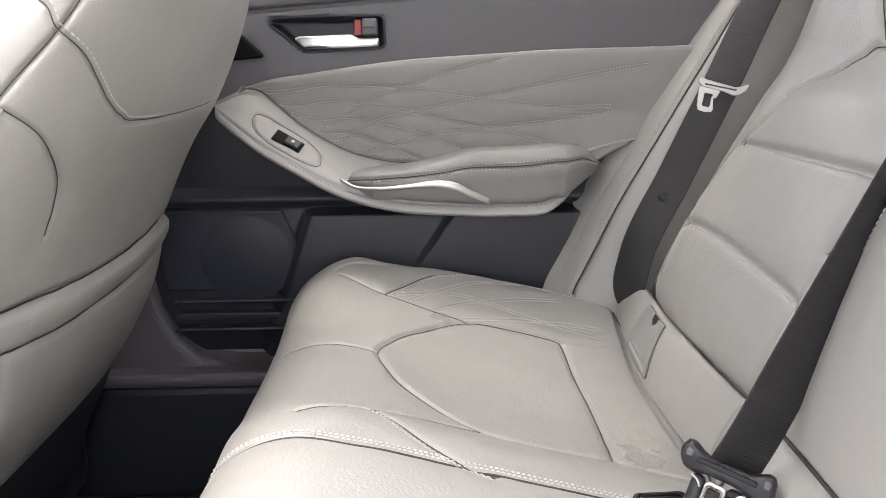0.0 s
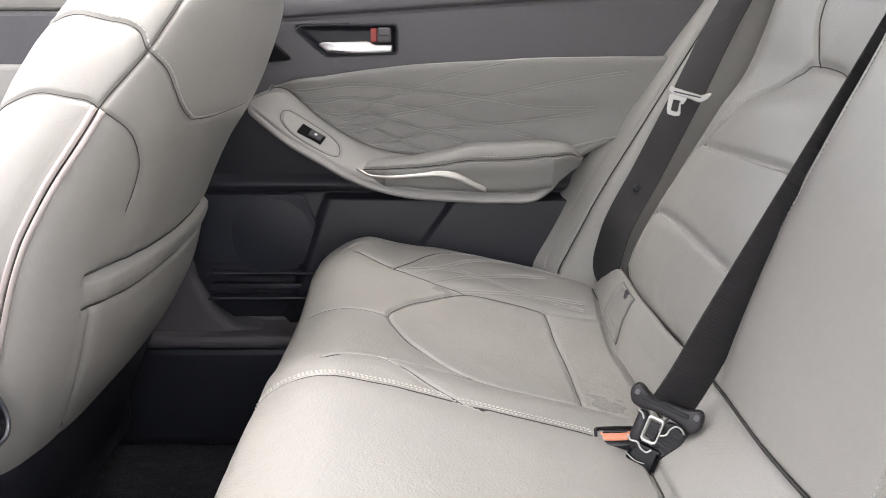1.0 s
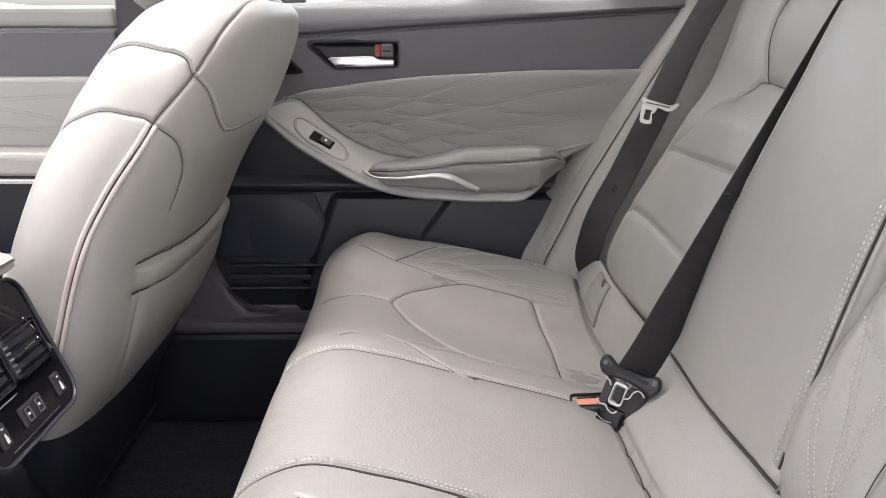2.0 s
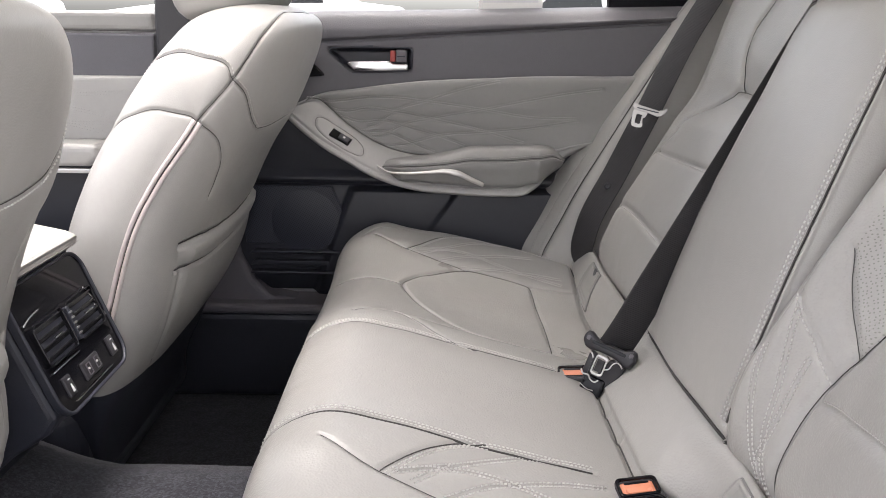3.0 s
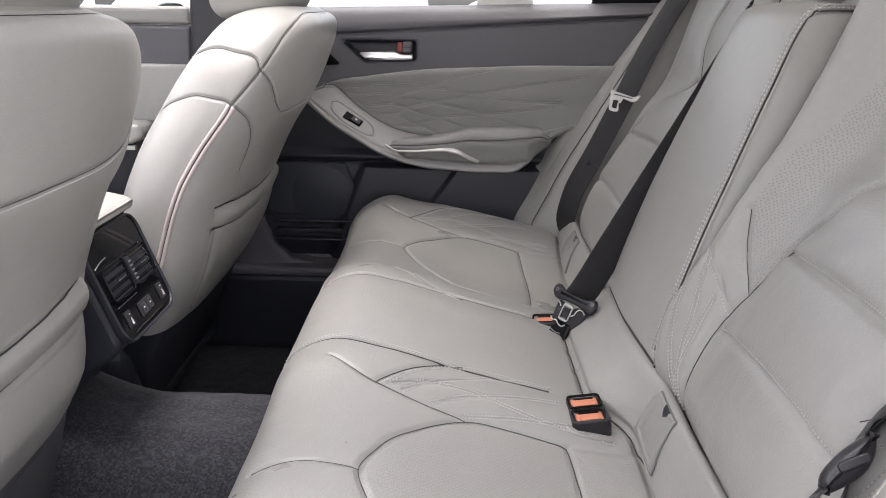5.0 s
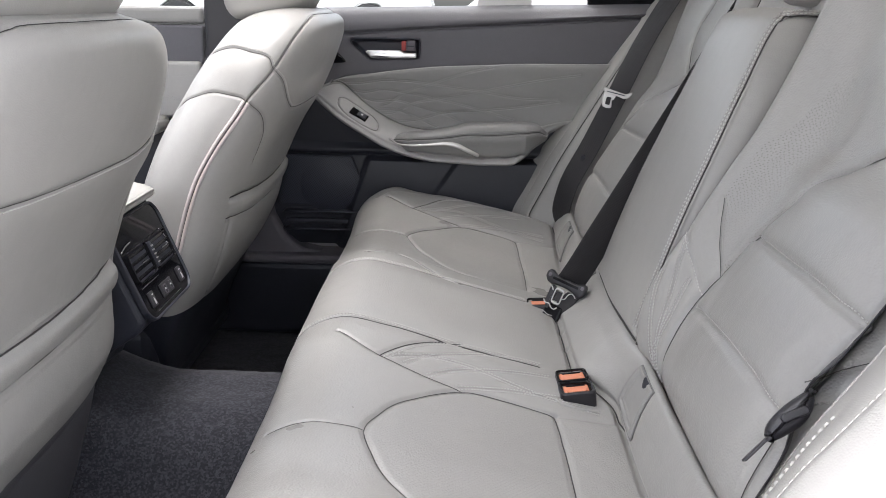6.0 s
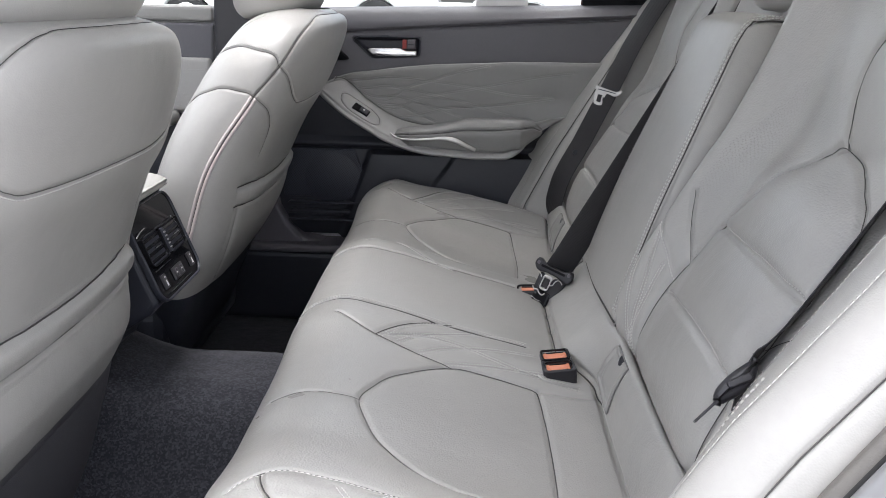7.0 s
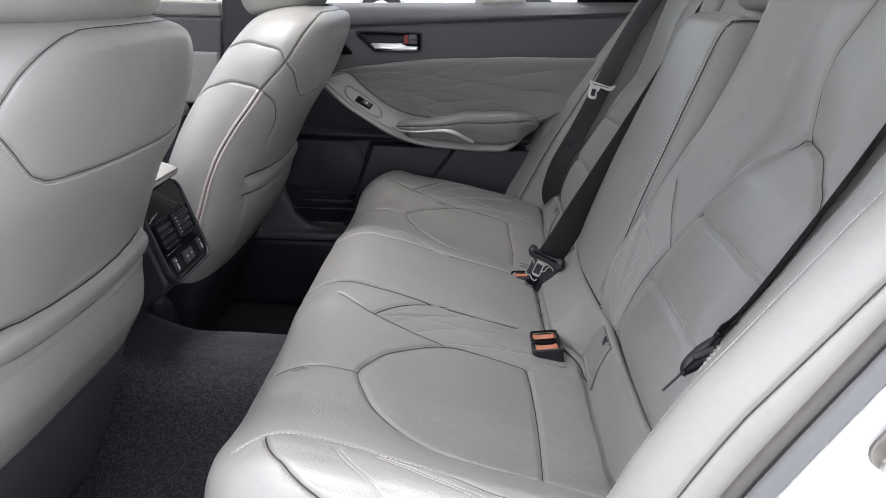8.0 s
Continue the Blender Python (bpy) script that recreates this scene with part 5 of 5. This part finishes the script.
Q = [[(2.55, -0.152), (2.0, -0.115), (1.75, -0.091), (1.7, -0.027), (1.892, 0.029), (2.212, 0.122), (2.517, 0.209), (2.75, 0.29)], [(3.15, -0.136), (2.75, -0.108), (2.39, -0.086), (2.293, -0.022), (2.533, 0.042), (2.934, 0.129), (3.431, 0.202)],
     [(3.6, -0.122), (3.2, -0.088), (2.774, -0.058), (2.838, 0.0), (3.126, 0.049), (3.543, 0.097)], [(3.85, -0.087), (3.222, -0.044), (3.431, -0.002), (3.896, 0.045)],
     [(3.3, -0.075), (2.293, -0.028), (1.86, 0.029), (1.283, 0.121), (1.1, 0.157)], [(3.9, -0.07), (2.79, -0.015), (2.501, 0.042), (2.228, 0.129), (1.972, 0.201), (1.651, 0.335)],
     [(3.9, -0.038), (3.174, 0.042), (2.982, 0.129), (2.87, 0.201), (2.854, 0.295)]]
lines = [Seam(by_length(q), straight=True, depth=0.0014, width=0.0024, rows=(-0.0018, 0.0018), pitch=0.0042, size=0.8) for q in Q]
lines.append(Seam(by_length([(1.25, -0.182), (2.3, -0.163), (3.15, -0.142), (3.78, -0.118), (4.0, -0.087), (4.03, -0.044), (4.05, 0.03)]), straight=True, depth=0.003, width=0.0026, rows=(0.0035,), pitch=0.0046, size=0.8, shade_r=0.0005))
lines.append(Seam([(6.3, -0.205), (6.12, -0.159), (6.08, -0.083), (6.08, -0.028), (6.0, 0.026), (5.96, 0.118), (5.93, 0.195), (5.95, 0.26)], depth=0.002, width=0.0025, rows=(-0.003,), pitch=0.005))
plate = [(5.12 + 0.60 * math.copysign(abs(math.sin(a)) ** 0.7, math.sin(a)), -0.121 + 0.042 * math.copysign(abs(math.cos(a)) ** 0.7, math.cos(a))) for a in np.linspace(0, 2 * math.pi, 61)]
lines.append(Seam(plate, straight=True, depth=0.0024, width=0.0016, shade_r=0.0004, n=400))
sheet(door, pad_at, 0, 8, -0.215, 0.46, 150, 330, leather_lit_shelf, "pad_lip", lines, [("quilted_pad", [(0.9, -0.19), (2.3, -0.163), (3.15, -0.142), (3.78, -0.118), (4.0, -0.087), (4.03, -0.044), (4.05, 0.46), (0.9, 0.46)], leather_door, "quilted grey pad"), ("shelf", [(1.2, -0.215), (1.2, -0.182), (2.3, -0.163), (3.15, -0.142), (3.78, -0.118), (4.0, -0.087), (4.05, 0.46), (6.0, 0.46), (6.1, -0.1), (6.3, -0.21)], leather_lit_shelf, "grey armrest shelf painted paler for the window's light")], flip=False, puff=0.0012, thread_mat=thread_door, wrinkle=0.0003)
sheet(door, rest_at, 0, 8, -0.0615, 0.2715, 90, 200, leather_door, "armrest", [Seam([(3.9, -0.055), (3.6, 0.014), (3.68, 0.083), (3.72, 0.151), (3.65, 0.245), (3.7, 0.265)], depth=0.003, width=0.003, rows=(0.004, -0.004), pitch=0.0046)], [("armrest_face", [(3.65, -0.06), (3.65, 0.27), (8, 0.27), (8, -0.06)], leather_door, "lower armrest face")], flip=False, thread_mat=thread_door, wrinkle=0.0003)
p = smooth_line([(-0.060, 0.600, 0.552), (-0.052, 0.583, 0.549), (-0.036, 0.571, 0.5425), (-0.010, 0.564, 0.5415), (0.03, 0.5605, 0.5445), (0.068, 0.559, 0.547), (0.086, 0.559, 0.5435), (0.104, 0.560, 0.535), (0.128, 0.562, 0.524)], 60)
w = np.interp(np.linspace(0, 1, 60), [0, 0.2, 0.5, 0.75, 1], [0.0025, 0.0035, 0.0045, 0.0095, 0.007])
link("trim_strip", *ribbon(p, np.repeat([[0, -1, 0.3]], 60, 0), w, 0.003), satin, door, "satin chrome armrest trim")
U4, V4 = np.array([5.1]), np.array([-0.119])
at, nn = pad_at(U4, V4)[0], normal_at(pad_at, U4, V4, False)[0]
tang = pad_at(np.array([5.1]), np.array([-0.10]))[0] - pad_at(np.array([5.1]), np.array([-0.135]))[0]
m = frame_of(at, tang, nn)
switch = part("window_switch", move(box(-0.019, 0.019, -0.009, 0.009, -0.002, 0.0022, 0.001), m), gloss_black, door, "black window switch plate")
part("rocker", move(box(-0.003, 0.016, -0.0065, 0.0065, 0.001, 0.0055, 0.0015), m), hard_dark, switch)
part("mark", move(box(0.004, 0.008, -0.002, 0.002, 0.0054, 0.006, 0.0002), m), white_mark, switch)

# lower panel with speaker and map pocket
LOW = [(0.66, 0.530), (0.652, 0.515), (0.655, 0.506), (0.660, 0.500), (0.657, 0.47), (0.655, 0.43), (0.655, 0.385), (0.658, 0.33), (0.668, 0.300)]


def low_at(u, v):
    cols = np.repeat(np.array(LOW)[None], len(v), 0)
    p = across(cols, u)
    return np.stack([v, p[:, 0] + behind_bolster(v, p[:, 1]), p[:, 1]], 1)


def swell(U, V, P):
    """The panel stands out behind the speaker, past a slanting edge."""
    x, z = P[:, 0], P[:, 2]
    bulge = 0.016 * np.clip((x + 0.112 + (0.495 - z) * 0.35) / 0.012, 0, 1) * np.clip((0.502 - z) / 0.01, 0, 1)
    step = 0.008 * np.clip((x - 0.072 + (0.481 - z) * 0.73) / 0.01, 0, 1) * np.clip((0.502 - z) / 0.01, 0, 1)
    return bulge + step


sheet(door, low_at, 0, 8, -0.318, 0.42, 110, 260, hard_dark, "lower_panel", flip=False, wrinkle=0.0003, extra=swell)
gx, gz = -0.19, 0.435
rr, aa = np.meshgrid(np.linspace(0, 1, 14), np.linspace(0, 2 * math.pi, 48, endpoint=False), indexing="ij")
P = np.stack([gx + 0.062 * rr * np.cos(aa), 0.6500 - 0.003 * (1 - rr ** 2) + 0.0 * aa, gz + 0.058 * rr * np.sin(aa)], -1).reshape(-1, 3)
link("speaker_grille", P, [(i * 48 + j, i * 48 + (j + 1) % 48, (i + 1) * 48 + (j + 1) % 48, (i + 1) * 48 + j) for i in range(13) for j in range(48)], speaker_mesh, door, "perforated black speaker grille")
part("grille_field", slab([(-0.270, 0.500), (-0.140, 0.500), (-0.128, 0.470), (-0.119, 0.44), (-0.117, 0.41), (-0.120, 0.390), (-0.300, 0.390), (-0.304, 0.44), (-0.300, 0.485), (-0.290, 0.500)], 0.651, 0.657, 0.003), speaker_mesh, door)
for z0, out, th in ((0.382, 0.636, 0.006), (0.362, 0.642, 0.010), (0.343, 0.634, 0.005)):
    part("pocket_ledge", slab([(-0.292, z0 - th), (-0.285, z0), (-0.105, z0), (-0.06, z0 - 0.004), (-0.06, z0 - th)], out, 0.662, 0.0025), hard_dark, door, "dark map pocket ledge")
part("window_pane", slab([(-0.38, 0.78), (0.56, 0.80), (0.50, 1.05), (0.30, 1.14), (-0.36, 1.16)], 0.712, 0.716, 0), glass, door, "clear side window").visible_shadow = False
part("window_frame", slab([(0.345, 0.795), (0.62, 0.80), (0.62, 1.02), (0.50, 1.08), (0.345, 1.13)], 0.690, 0.7085, 0.004), gloss_black, door, "gloss black rear window divider")
part("outer_skin", slab([(-0.40, 0.18), (0.30, 0.18), (0.42, 0.40), (0.60, 0.55), (0.60, 0.80), (-0.40, 0.79)], 0.735, 0.765, 0.006), white_paint, door, "white outer door skin")
sticker = thing("window_sheet", "white paper sheet fixed inside the side window", "paper")
part("paper", slab([(0.118, 0.805), (0.232, 0.808), (0.232, 0.96), (0.118, 0.96)], 0.7095, 0.7105, 0), paper, sticker)
part("margin", slab([(0.126, 0.826), (0.224, 0.828), (0.224, 0.95), (0.126, 0.95)], 0.7088, 0.7093, 0), white_mark, sticker)

# ---- far front door, pillars and sill ----
fd = thing("front_door", "closed front passenger door with grey padded trim", "car door")
part("upper_panel", slab([(-1.25, 0.66), (-0.46, 0.66), (-0.455, 0.762), (-1.25, 0.757)], 0.69, 0.735, 0.005), soft_dark, fd)
# pale plastic here paints in the daylight that falls on the dark roll
part("lit_sill_roll", slab([(-1.25, 0.760), (-0.456, 0.7645), (-0.456, 0.800), (-1.25, 0.792)], 0.696, 0.735, 0.010, 3), cover_grey, fd)
# pad and armrest take the paler seat leather to paint in stronger light
part("pad", slab([(-1.25, 0.57), (-0.465, 0.57), (-0.462, 0.688), (-1.25, 0.682)], 0.678, 0.725, 0.008, 3), leather_smooth, fd, "grey leather pad painted paler for the light on it")
part("armrest", slab([(-1.2, 0.535), (-0.56, 0.535), (-0.535, 0.548), (-0.54, 0.574), (-1.2, 0.574)], 0.605, 0.69, 0.012, 4), leather_smooth, fd, "grey armrest painted paler for the light on it")
part("trim_strip", box(-1.1, -0.55, 0.600, 0.612, 0.525, 0.533, 0.002), satin, fd)
part("lower_panel", slab([(-1.25, 0.28), (-0.47, 0.28), (-0.465, 0.56), (-1.25, 0.56)], 0.685, 0.73, 0.006), hard_dark, fd)
vs, fs = [], []
flat = lambda u, v: np.stack([u, np.full(len(u), 0.678), v], 1)
for q in ([(-0.75, 0.645), (-0.60, 0.654), (-0.47, 0.662)], [(-0.75, 0.65), (-0.60, 0.628), (-0.47, 0.598)], [(-0.75, 0.603), (-0.6, 0.604), (-0.47, 0.606)], [(-0.75, 0.63), (-0.6, 0.598), (-0.52, 0.58)]):
    for row in (-0.0025, 0.0025):
        line = Seam(q, depth=0.0, width=0.003, pitch=0.005)
        line.fit(flat)
        stitch(flat, line, row, True, vs, fs)
tagged(link("stitching", np.array(vs), fs, thread_door, fd, smooth=False), kind="stuff")
part("window_pane", slab([(-1.25, 0.77), (-0.46, 0.785), (-0.46, 1.15), (-0.95, 1.12)], 0.722, 0.726, 0), glass, fd, "clear side window").visible_shadow = False
part("outer_skin", slab([(-1.30, 0.18), (-0.42, 0.18), (-0.42, 0.79), (-1.30, 0.775)], 0.74, 0.77, 0.006), white_paint, fd, "white outer door skin")
for s, name in ((1, "trim_1"), (-1, "trim_2")):
    pil = part(name, slab([(-0.45, 0.55), (-0.385, 0.55), (-0.36, 0.80), (-0.34, 1.16), (-0.43, 1.16), (-0.448, 0.80)], 0.668 * s, 0.71 * s, 0.01, 3), belt_black)
    tagged(pil, "dark plastic centre pillar trim", "pillar trim", kind="structure")
    low = part(name.replace("1", "3").replace("2", "4"), slab([(-0.46, 0.10), (-0.20, 0.10), (-0.20, 0.285), (-0.255, 0.295), (-0.285, 0.325), (-0.308, 0.37), (-0.322, 0.44), (-0.33, 0.56), (-0.46, 0.56)], (0.640 if s > 0 else -0.72), (0.70 if s > 0 else -0.75), 0.014, 4), trim_grey)
    tagged(low, "grey plastic lower pillar trim curving into the sill", "pillar trim", kind="structure")
    sill = part(name.replace("1", "5").replace("2", "6"), box(-1.2, 0.30, (0.615 if s > 0 else -0.75), (0.70 if s > 0 else -0.66), 0.10, 0.270, 0.014, 3), hard_dark)
    tagged(sill, "dark plastic inner face of the door sill", "sill trim", kind="structure")
    cap = part(name.replace("1", "7").replace("2", "8"), box(-1.2, 0.30, (0.612 if s > 0 else -0.755), (0.70 if s > 0 else -0.657), 0.266, 0.286, 0.008, 3), trim_grey)
    tagged(cap, "grey plastic door sill plate", "sill plate", kind="structure")

# belt guide on the far rear pillar
cp = thing("pillar_clip", "small grey plastic clip on the rear pillar", "clip")
part("clip_body", move(box(-0.004, 0.004, -0.012, 0.012, -0.018, 0.018, 0.002), pose(0.446, 0.672, 0.792, 0, 28, 0)), satin, cp)
part("clip_slot", move(box(-0.006, -0.0035, -0.008, 0.008, -0.012, 0.012, 0.001), pose(0.446, 0.672, 0.792, 0, 28, 0)), hard_dark, cp)


# ---- cabin floor, shell and surroundings ----
ys = np.array([-0.75, -0.60, -0.45, -0.30, -0.21, -0.155, -0.115, -0.07, 0, 0.07, 0.115, 0.155, 0.21, 0.30, 0.45, 0.60, 0.75])
zs = np.array([0.105, 0.10, 0.098, 0.105, 0.13, 0.185, 0.24, 0.265, 0.272, 0.265, 0.24, 0.185, 0.13, 0.105, 0.098, 0.10, 0.105])
yy = np.linspace(-0.75, 0.75, 240)
zz = crom(ys, zs[:, None], yy)[:, 0]
xx = np.linspace(-1.25, 0.4, 260)
X, Y = np.meshgrid(xx, yy, indexing="ij")
Z = np.repeat(zz[None], len(xx), 0) + np.array([[noise.noise(Vector((x * 9, y * 9, 0))) * 0.004 + noise.noise(Vector((x * 60, y * 60, 3))) * 0.0012 for y in yy] for x in xx])
n = len(yy)
Z += 0.055 * np.clip((-X - 0.33) / 0.14, 0, 1) ** 1.5 * np.clip((zz[None] - 0.1) / 0.17, 0, 1)
fl = link("floor", np.stack([X, Y, Z], -1).reshape(-1, 3), [(i * n + j, (i + 1) * n + j, (i + 1) * n + j + 1, i * n + j + 1) for i in range(len(xx) - 1) for j in range(n - 1)], carpet)
tagged(fl, "dark grey loop carpet over the floor and tunnel", "floor", kind="structure")
bm = bmesh.new()
rx = [-0.98 + 0.03 * k for k in range(61)]
ry = [-0.68 + 0.04 * k for k in range(35)]
grid = [[bm.verts.new((x, y, 1.19 - 0.11 * (abs(y) / 0.68) ** 4 - 0.05 * max(0, (x - 0.2) / 0.6) ** 2)) for y in ry] for x in rx]
for i in range(60):
    for j in range(34):
        # faces left out here make the added opening for light
        if not (LIGHT_OPENING[0] < (rx[i] + rx[i + 1]) / 2 < LIGHT_OPENING[1] and abs(ry[j] + ry[j + 1]) / 2 < LIGHT_OPENING[2]):
            bm.faces.new((grid[i][j], grid[i][j + 1], grid[i + 1][j + 1], grid[i + 1][j]))
bmesh.ops.solidify(bm, geom=bm.faces[:], thickness=0.035)
roof = part("ceiling", bm, headliner, smooth=True)
tagged(roof, "light grey fabric headliner with an unseen opening added for light", "ceiling", kind="structure")
for s, name in ((1, "wall_east"), (-1, "wall_west")):
    # near pillar is lengthened forward, out of view, to shade the seat back
    w = part(name, slab([(0.50, 0.82), (0.62, 0.80), (1.10, 0.92), (0.80, 1.17), *(((0.56, 1.15),) if s > 0 else ((0.0, 1.11), (0.15, 1.05), (0.28, 0.98))), (0.40 if s < 0 else 0.50, 0.89 if s < 0 else 0.93)], 0.64 * s, 0.72 * s, 0.01), headliner)
    tagged(w, "light grey rear pillar trim", "wall", kind="structure")
shelf = part("wall_south", slab([(0.60, 0.05), (0.66, 0.05), (0.66, 0.88), (1.15, 0.90), (1.15, 0.93), (0.60, 0.91)], -0.72, 0.72, 0.008), soft_dark)
tagged(shelf, "dark parcel shelf and bulkhead behind the rear seat", "wall", kind="structure")
dash = part("wall_north", slab([(-1.75, 0.05), (-1.25, 0.05), (-1.28, 0.60), (-1.40, 0.74), (-1.75, 0.76)], -0.74, 0.74, 0.02), hard_dark)
tagged(dash, "dark dashboard closing the front of the cabin", "wall", kind="structure")


# body beside the near door opening: seal and white paint
def jamb_at(u, v):
    nose = across(np.repeat(np.array(BOLSTER_NOSE)[None], len(u), 0), u)
    q = across(np.repeat(np.array([(0.086, 0.694), (0.068, 0.702), (0.058, 0.709), (0.055, 0.716), (0.059, 0.721), (0.068, 0.7245), (0.060, 0.7280), (0.059, 0.735), (0.070, 0.741)])[None], len(u), 0), v)
    return np.stack([nose[:, 0] + q[:, 0], -q[:, 1], nose[:, 1]], 1)


def paint_at(u, v):
    nose = across(np.repeat(np.array(BOLSTER_NOSE)[None], len(u), 0), u)
    q = across(np.repeat(np.array([(0.070, 0.730), (0.074, 0.742), (0.084, 0.750), (0.12, 0.752), (0.17, 0.756), (0.185, 0.764), (0.19, 0.80), (0.20, 0.86), (0.24, 0.90), (0.5, 0.92)])[None], len(u), 0), v)
    return np.stack([nose[:, 0] + q[:, 0], -q[:, 1], nose[:, 1]], 1)


seal = thing("door_seal", "black rubber seal round the open door", "seal")
sheet(seal, jamb_at, 0, 8, 0, 8, 90, 72, seal_grey, "lip", (), [("bead", [(0, 4.3), (8, 4.3), (8, 5.7), (0, 5.7)], rubber, "black rubber bead"), ("flange", [(0, 5.7), (8, 5.7), (8, 8), (0, 8)], flange_grey, "grey plastic flange")], wrinkle=0.0003, flip=False)
body = thing("car_body", "white painted body at the open rear door", "car body")
sheet(body, paint_at, 0, 8, 0, 9, 90, 90, white_paint, "door_jamb", (), [("quarter_panel", [(0, 5.5), (8, 5.5), (8, 9), (0, 9)], white_paint, "white quarter panel")], wrinkle=0.0)
latch = thing("door_striker", "grey metal door striker bolted to the white body", "striker")
m = frame_of((0.402, -0.757, 0.582), (0.53, 0, 0.85), (0, -1, 0))
part("base_plate", move(slab(rounded(0.056, 0.034, 0.012), 0, 0.004, 0.0015, axis="z"), m), steel, latch)
link("loop", *tube([tuple(m @ Vector(p)) for p in smooth_line([(-0.016, 0, 0.0), (-0.016, 0, 0.018), (-0.008, 0, 0.026), (0.008, 0, 0.026), (0.016, 0, 0.018), (0.016, 0, 0.0)], 24)], 0.0045, 10), steel, latch)
for a in (-0.022, 0.022):
    bolt = bmesh.new()
    bmesh.ops.create_cone(bolt, cap_ends=True, segments=6, radius1=0.006, radius2=0.0055, depth=0.006, matrix=m @ pose(a, 0, 0.006))
    part("bolt", bolt, satin, latch)

# the lot outside
gx_, gy_ = np.meshgrid(np.linspace(-60, 60, 40), np.concatenate([np.linspace(-60, 1, 20), np.linspace(3, 14, 16), np.linspace(18, 120, 14)]), indexing="ij")
gz_ = -0.32 + 0.44 * np.clip((gy_ - 1.5) / 8, 0, 1) ** 1.0
n = gx_.shape[1]
gr = link("ground", np.stack([gx_, gy_, gz_], -1).reshape(-1, 3), [(i * n + j, (i + 1) * n + j, (i + 1) * n + j + 1, i * n + j + 1) for i in range(39) for j in range(n - 1)], concrete)
tagged(gr, "pale grey concrete car lot", "ground", kind="structure")


def parked_car(x, y, z, paint, label):
    """A plain parked car seen from its side, long axis along x."""
    t = thing("parked_car", label, "car", "parked cars")
    t.location = (x, y, z)
    low = [(-2.2, 0.30), (-2.25, 0.62), (-2.05, 0.78), (-1.2, 0.90), (-0.55, 1.38), (0.75, 1.42), (1.55, 0.98), (2.2, 0.92), (2.28, 0.62), (2.2, 0.30), (1.75, 0.25), (1.70, 0.5), (1.5, 0.66), (1.25, 0.66), (1.05, 0.5), (1.0, 0.25), (-1.0, 0.25), (-1.05, 0.5), (-1.25, 0.66), (-1.5, 0.66), (-1.7, 0.5), (-1.75, 0.25)]
    part("body", slab(low, -0.85, 0.85, 0.05, 3), paint, t)
    for a in ((-0.95, 0.93), (0.15, 0.93)):
        part("side_window", slab([(a[0], 0.93), (a[0] + 0.95, 0.95), (a[0] + 0.85, 1.33), (a[0] + 0.45, 1.32)], -0.87, -0.852, 0.01), dark_glass, t)
    for wx in (-1.375, 1.375):
        tyre = bmesh.new()
        bmesh.ops.create_cone(tyre, cap_ends=True, segments=40, radius1=0.33, radius2=0.33, depth=0.22, matrix=Matrix.Translation((wx, -0.76, 0.33)) @ Matrix.Rotation(radians(90), 4, "X"))
        bmesh.ops.bevel(tyre, geom=[e for e in tyre.edges if e.calc_face_angle(0) > 1], offset=0.03, segments=3, affect="EDGES")
        ty = part("tyre", tyre, tyre_rubber, t)
        rim = bmesh.new()
        bmesh.ops.create_cone(rim, cap_ends=True, segments=32, radius1=0.20, radius2=0.16, depth=0.03, matrix=Matrix.Translation((wx, -0.885, 0.33)) @ Matrix.Rotation(radians(90), 4, "X"))
        part("rim", rim, satin, ty)
    return t


for x, y, paint, label in ((-7.6, 11, white_paint, "white car parked in the lot"), (-2.6, 12, white_paint, "white car parked in the lot"), (2.4, 12, white_paint, "white car parked in the lot"), (-13.0, 12.5, red_paint, "red car parked in the lot"), (7.6, 12.5, white_paint, "white car parked in the lot")):
    parked_car(x, y, 0.12, paint, label)
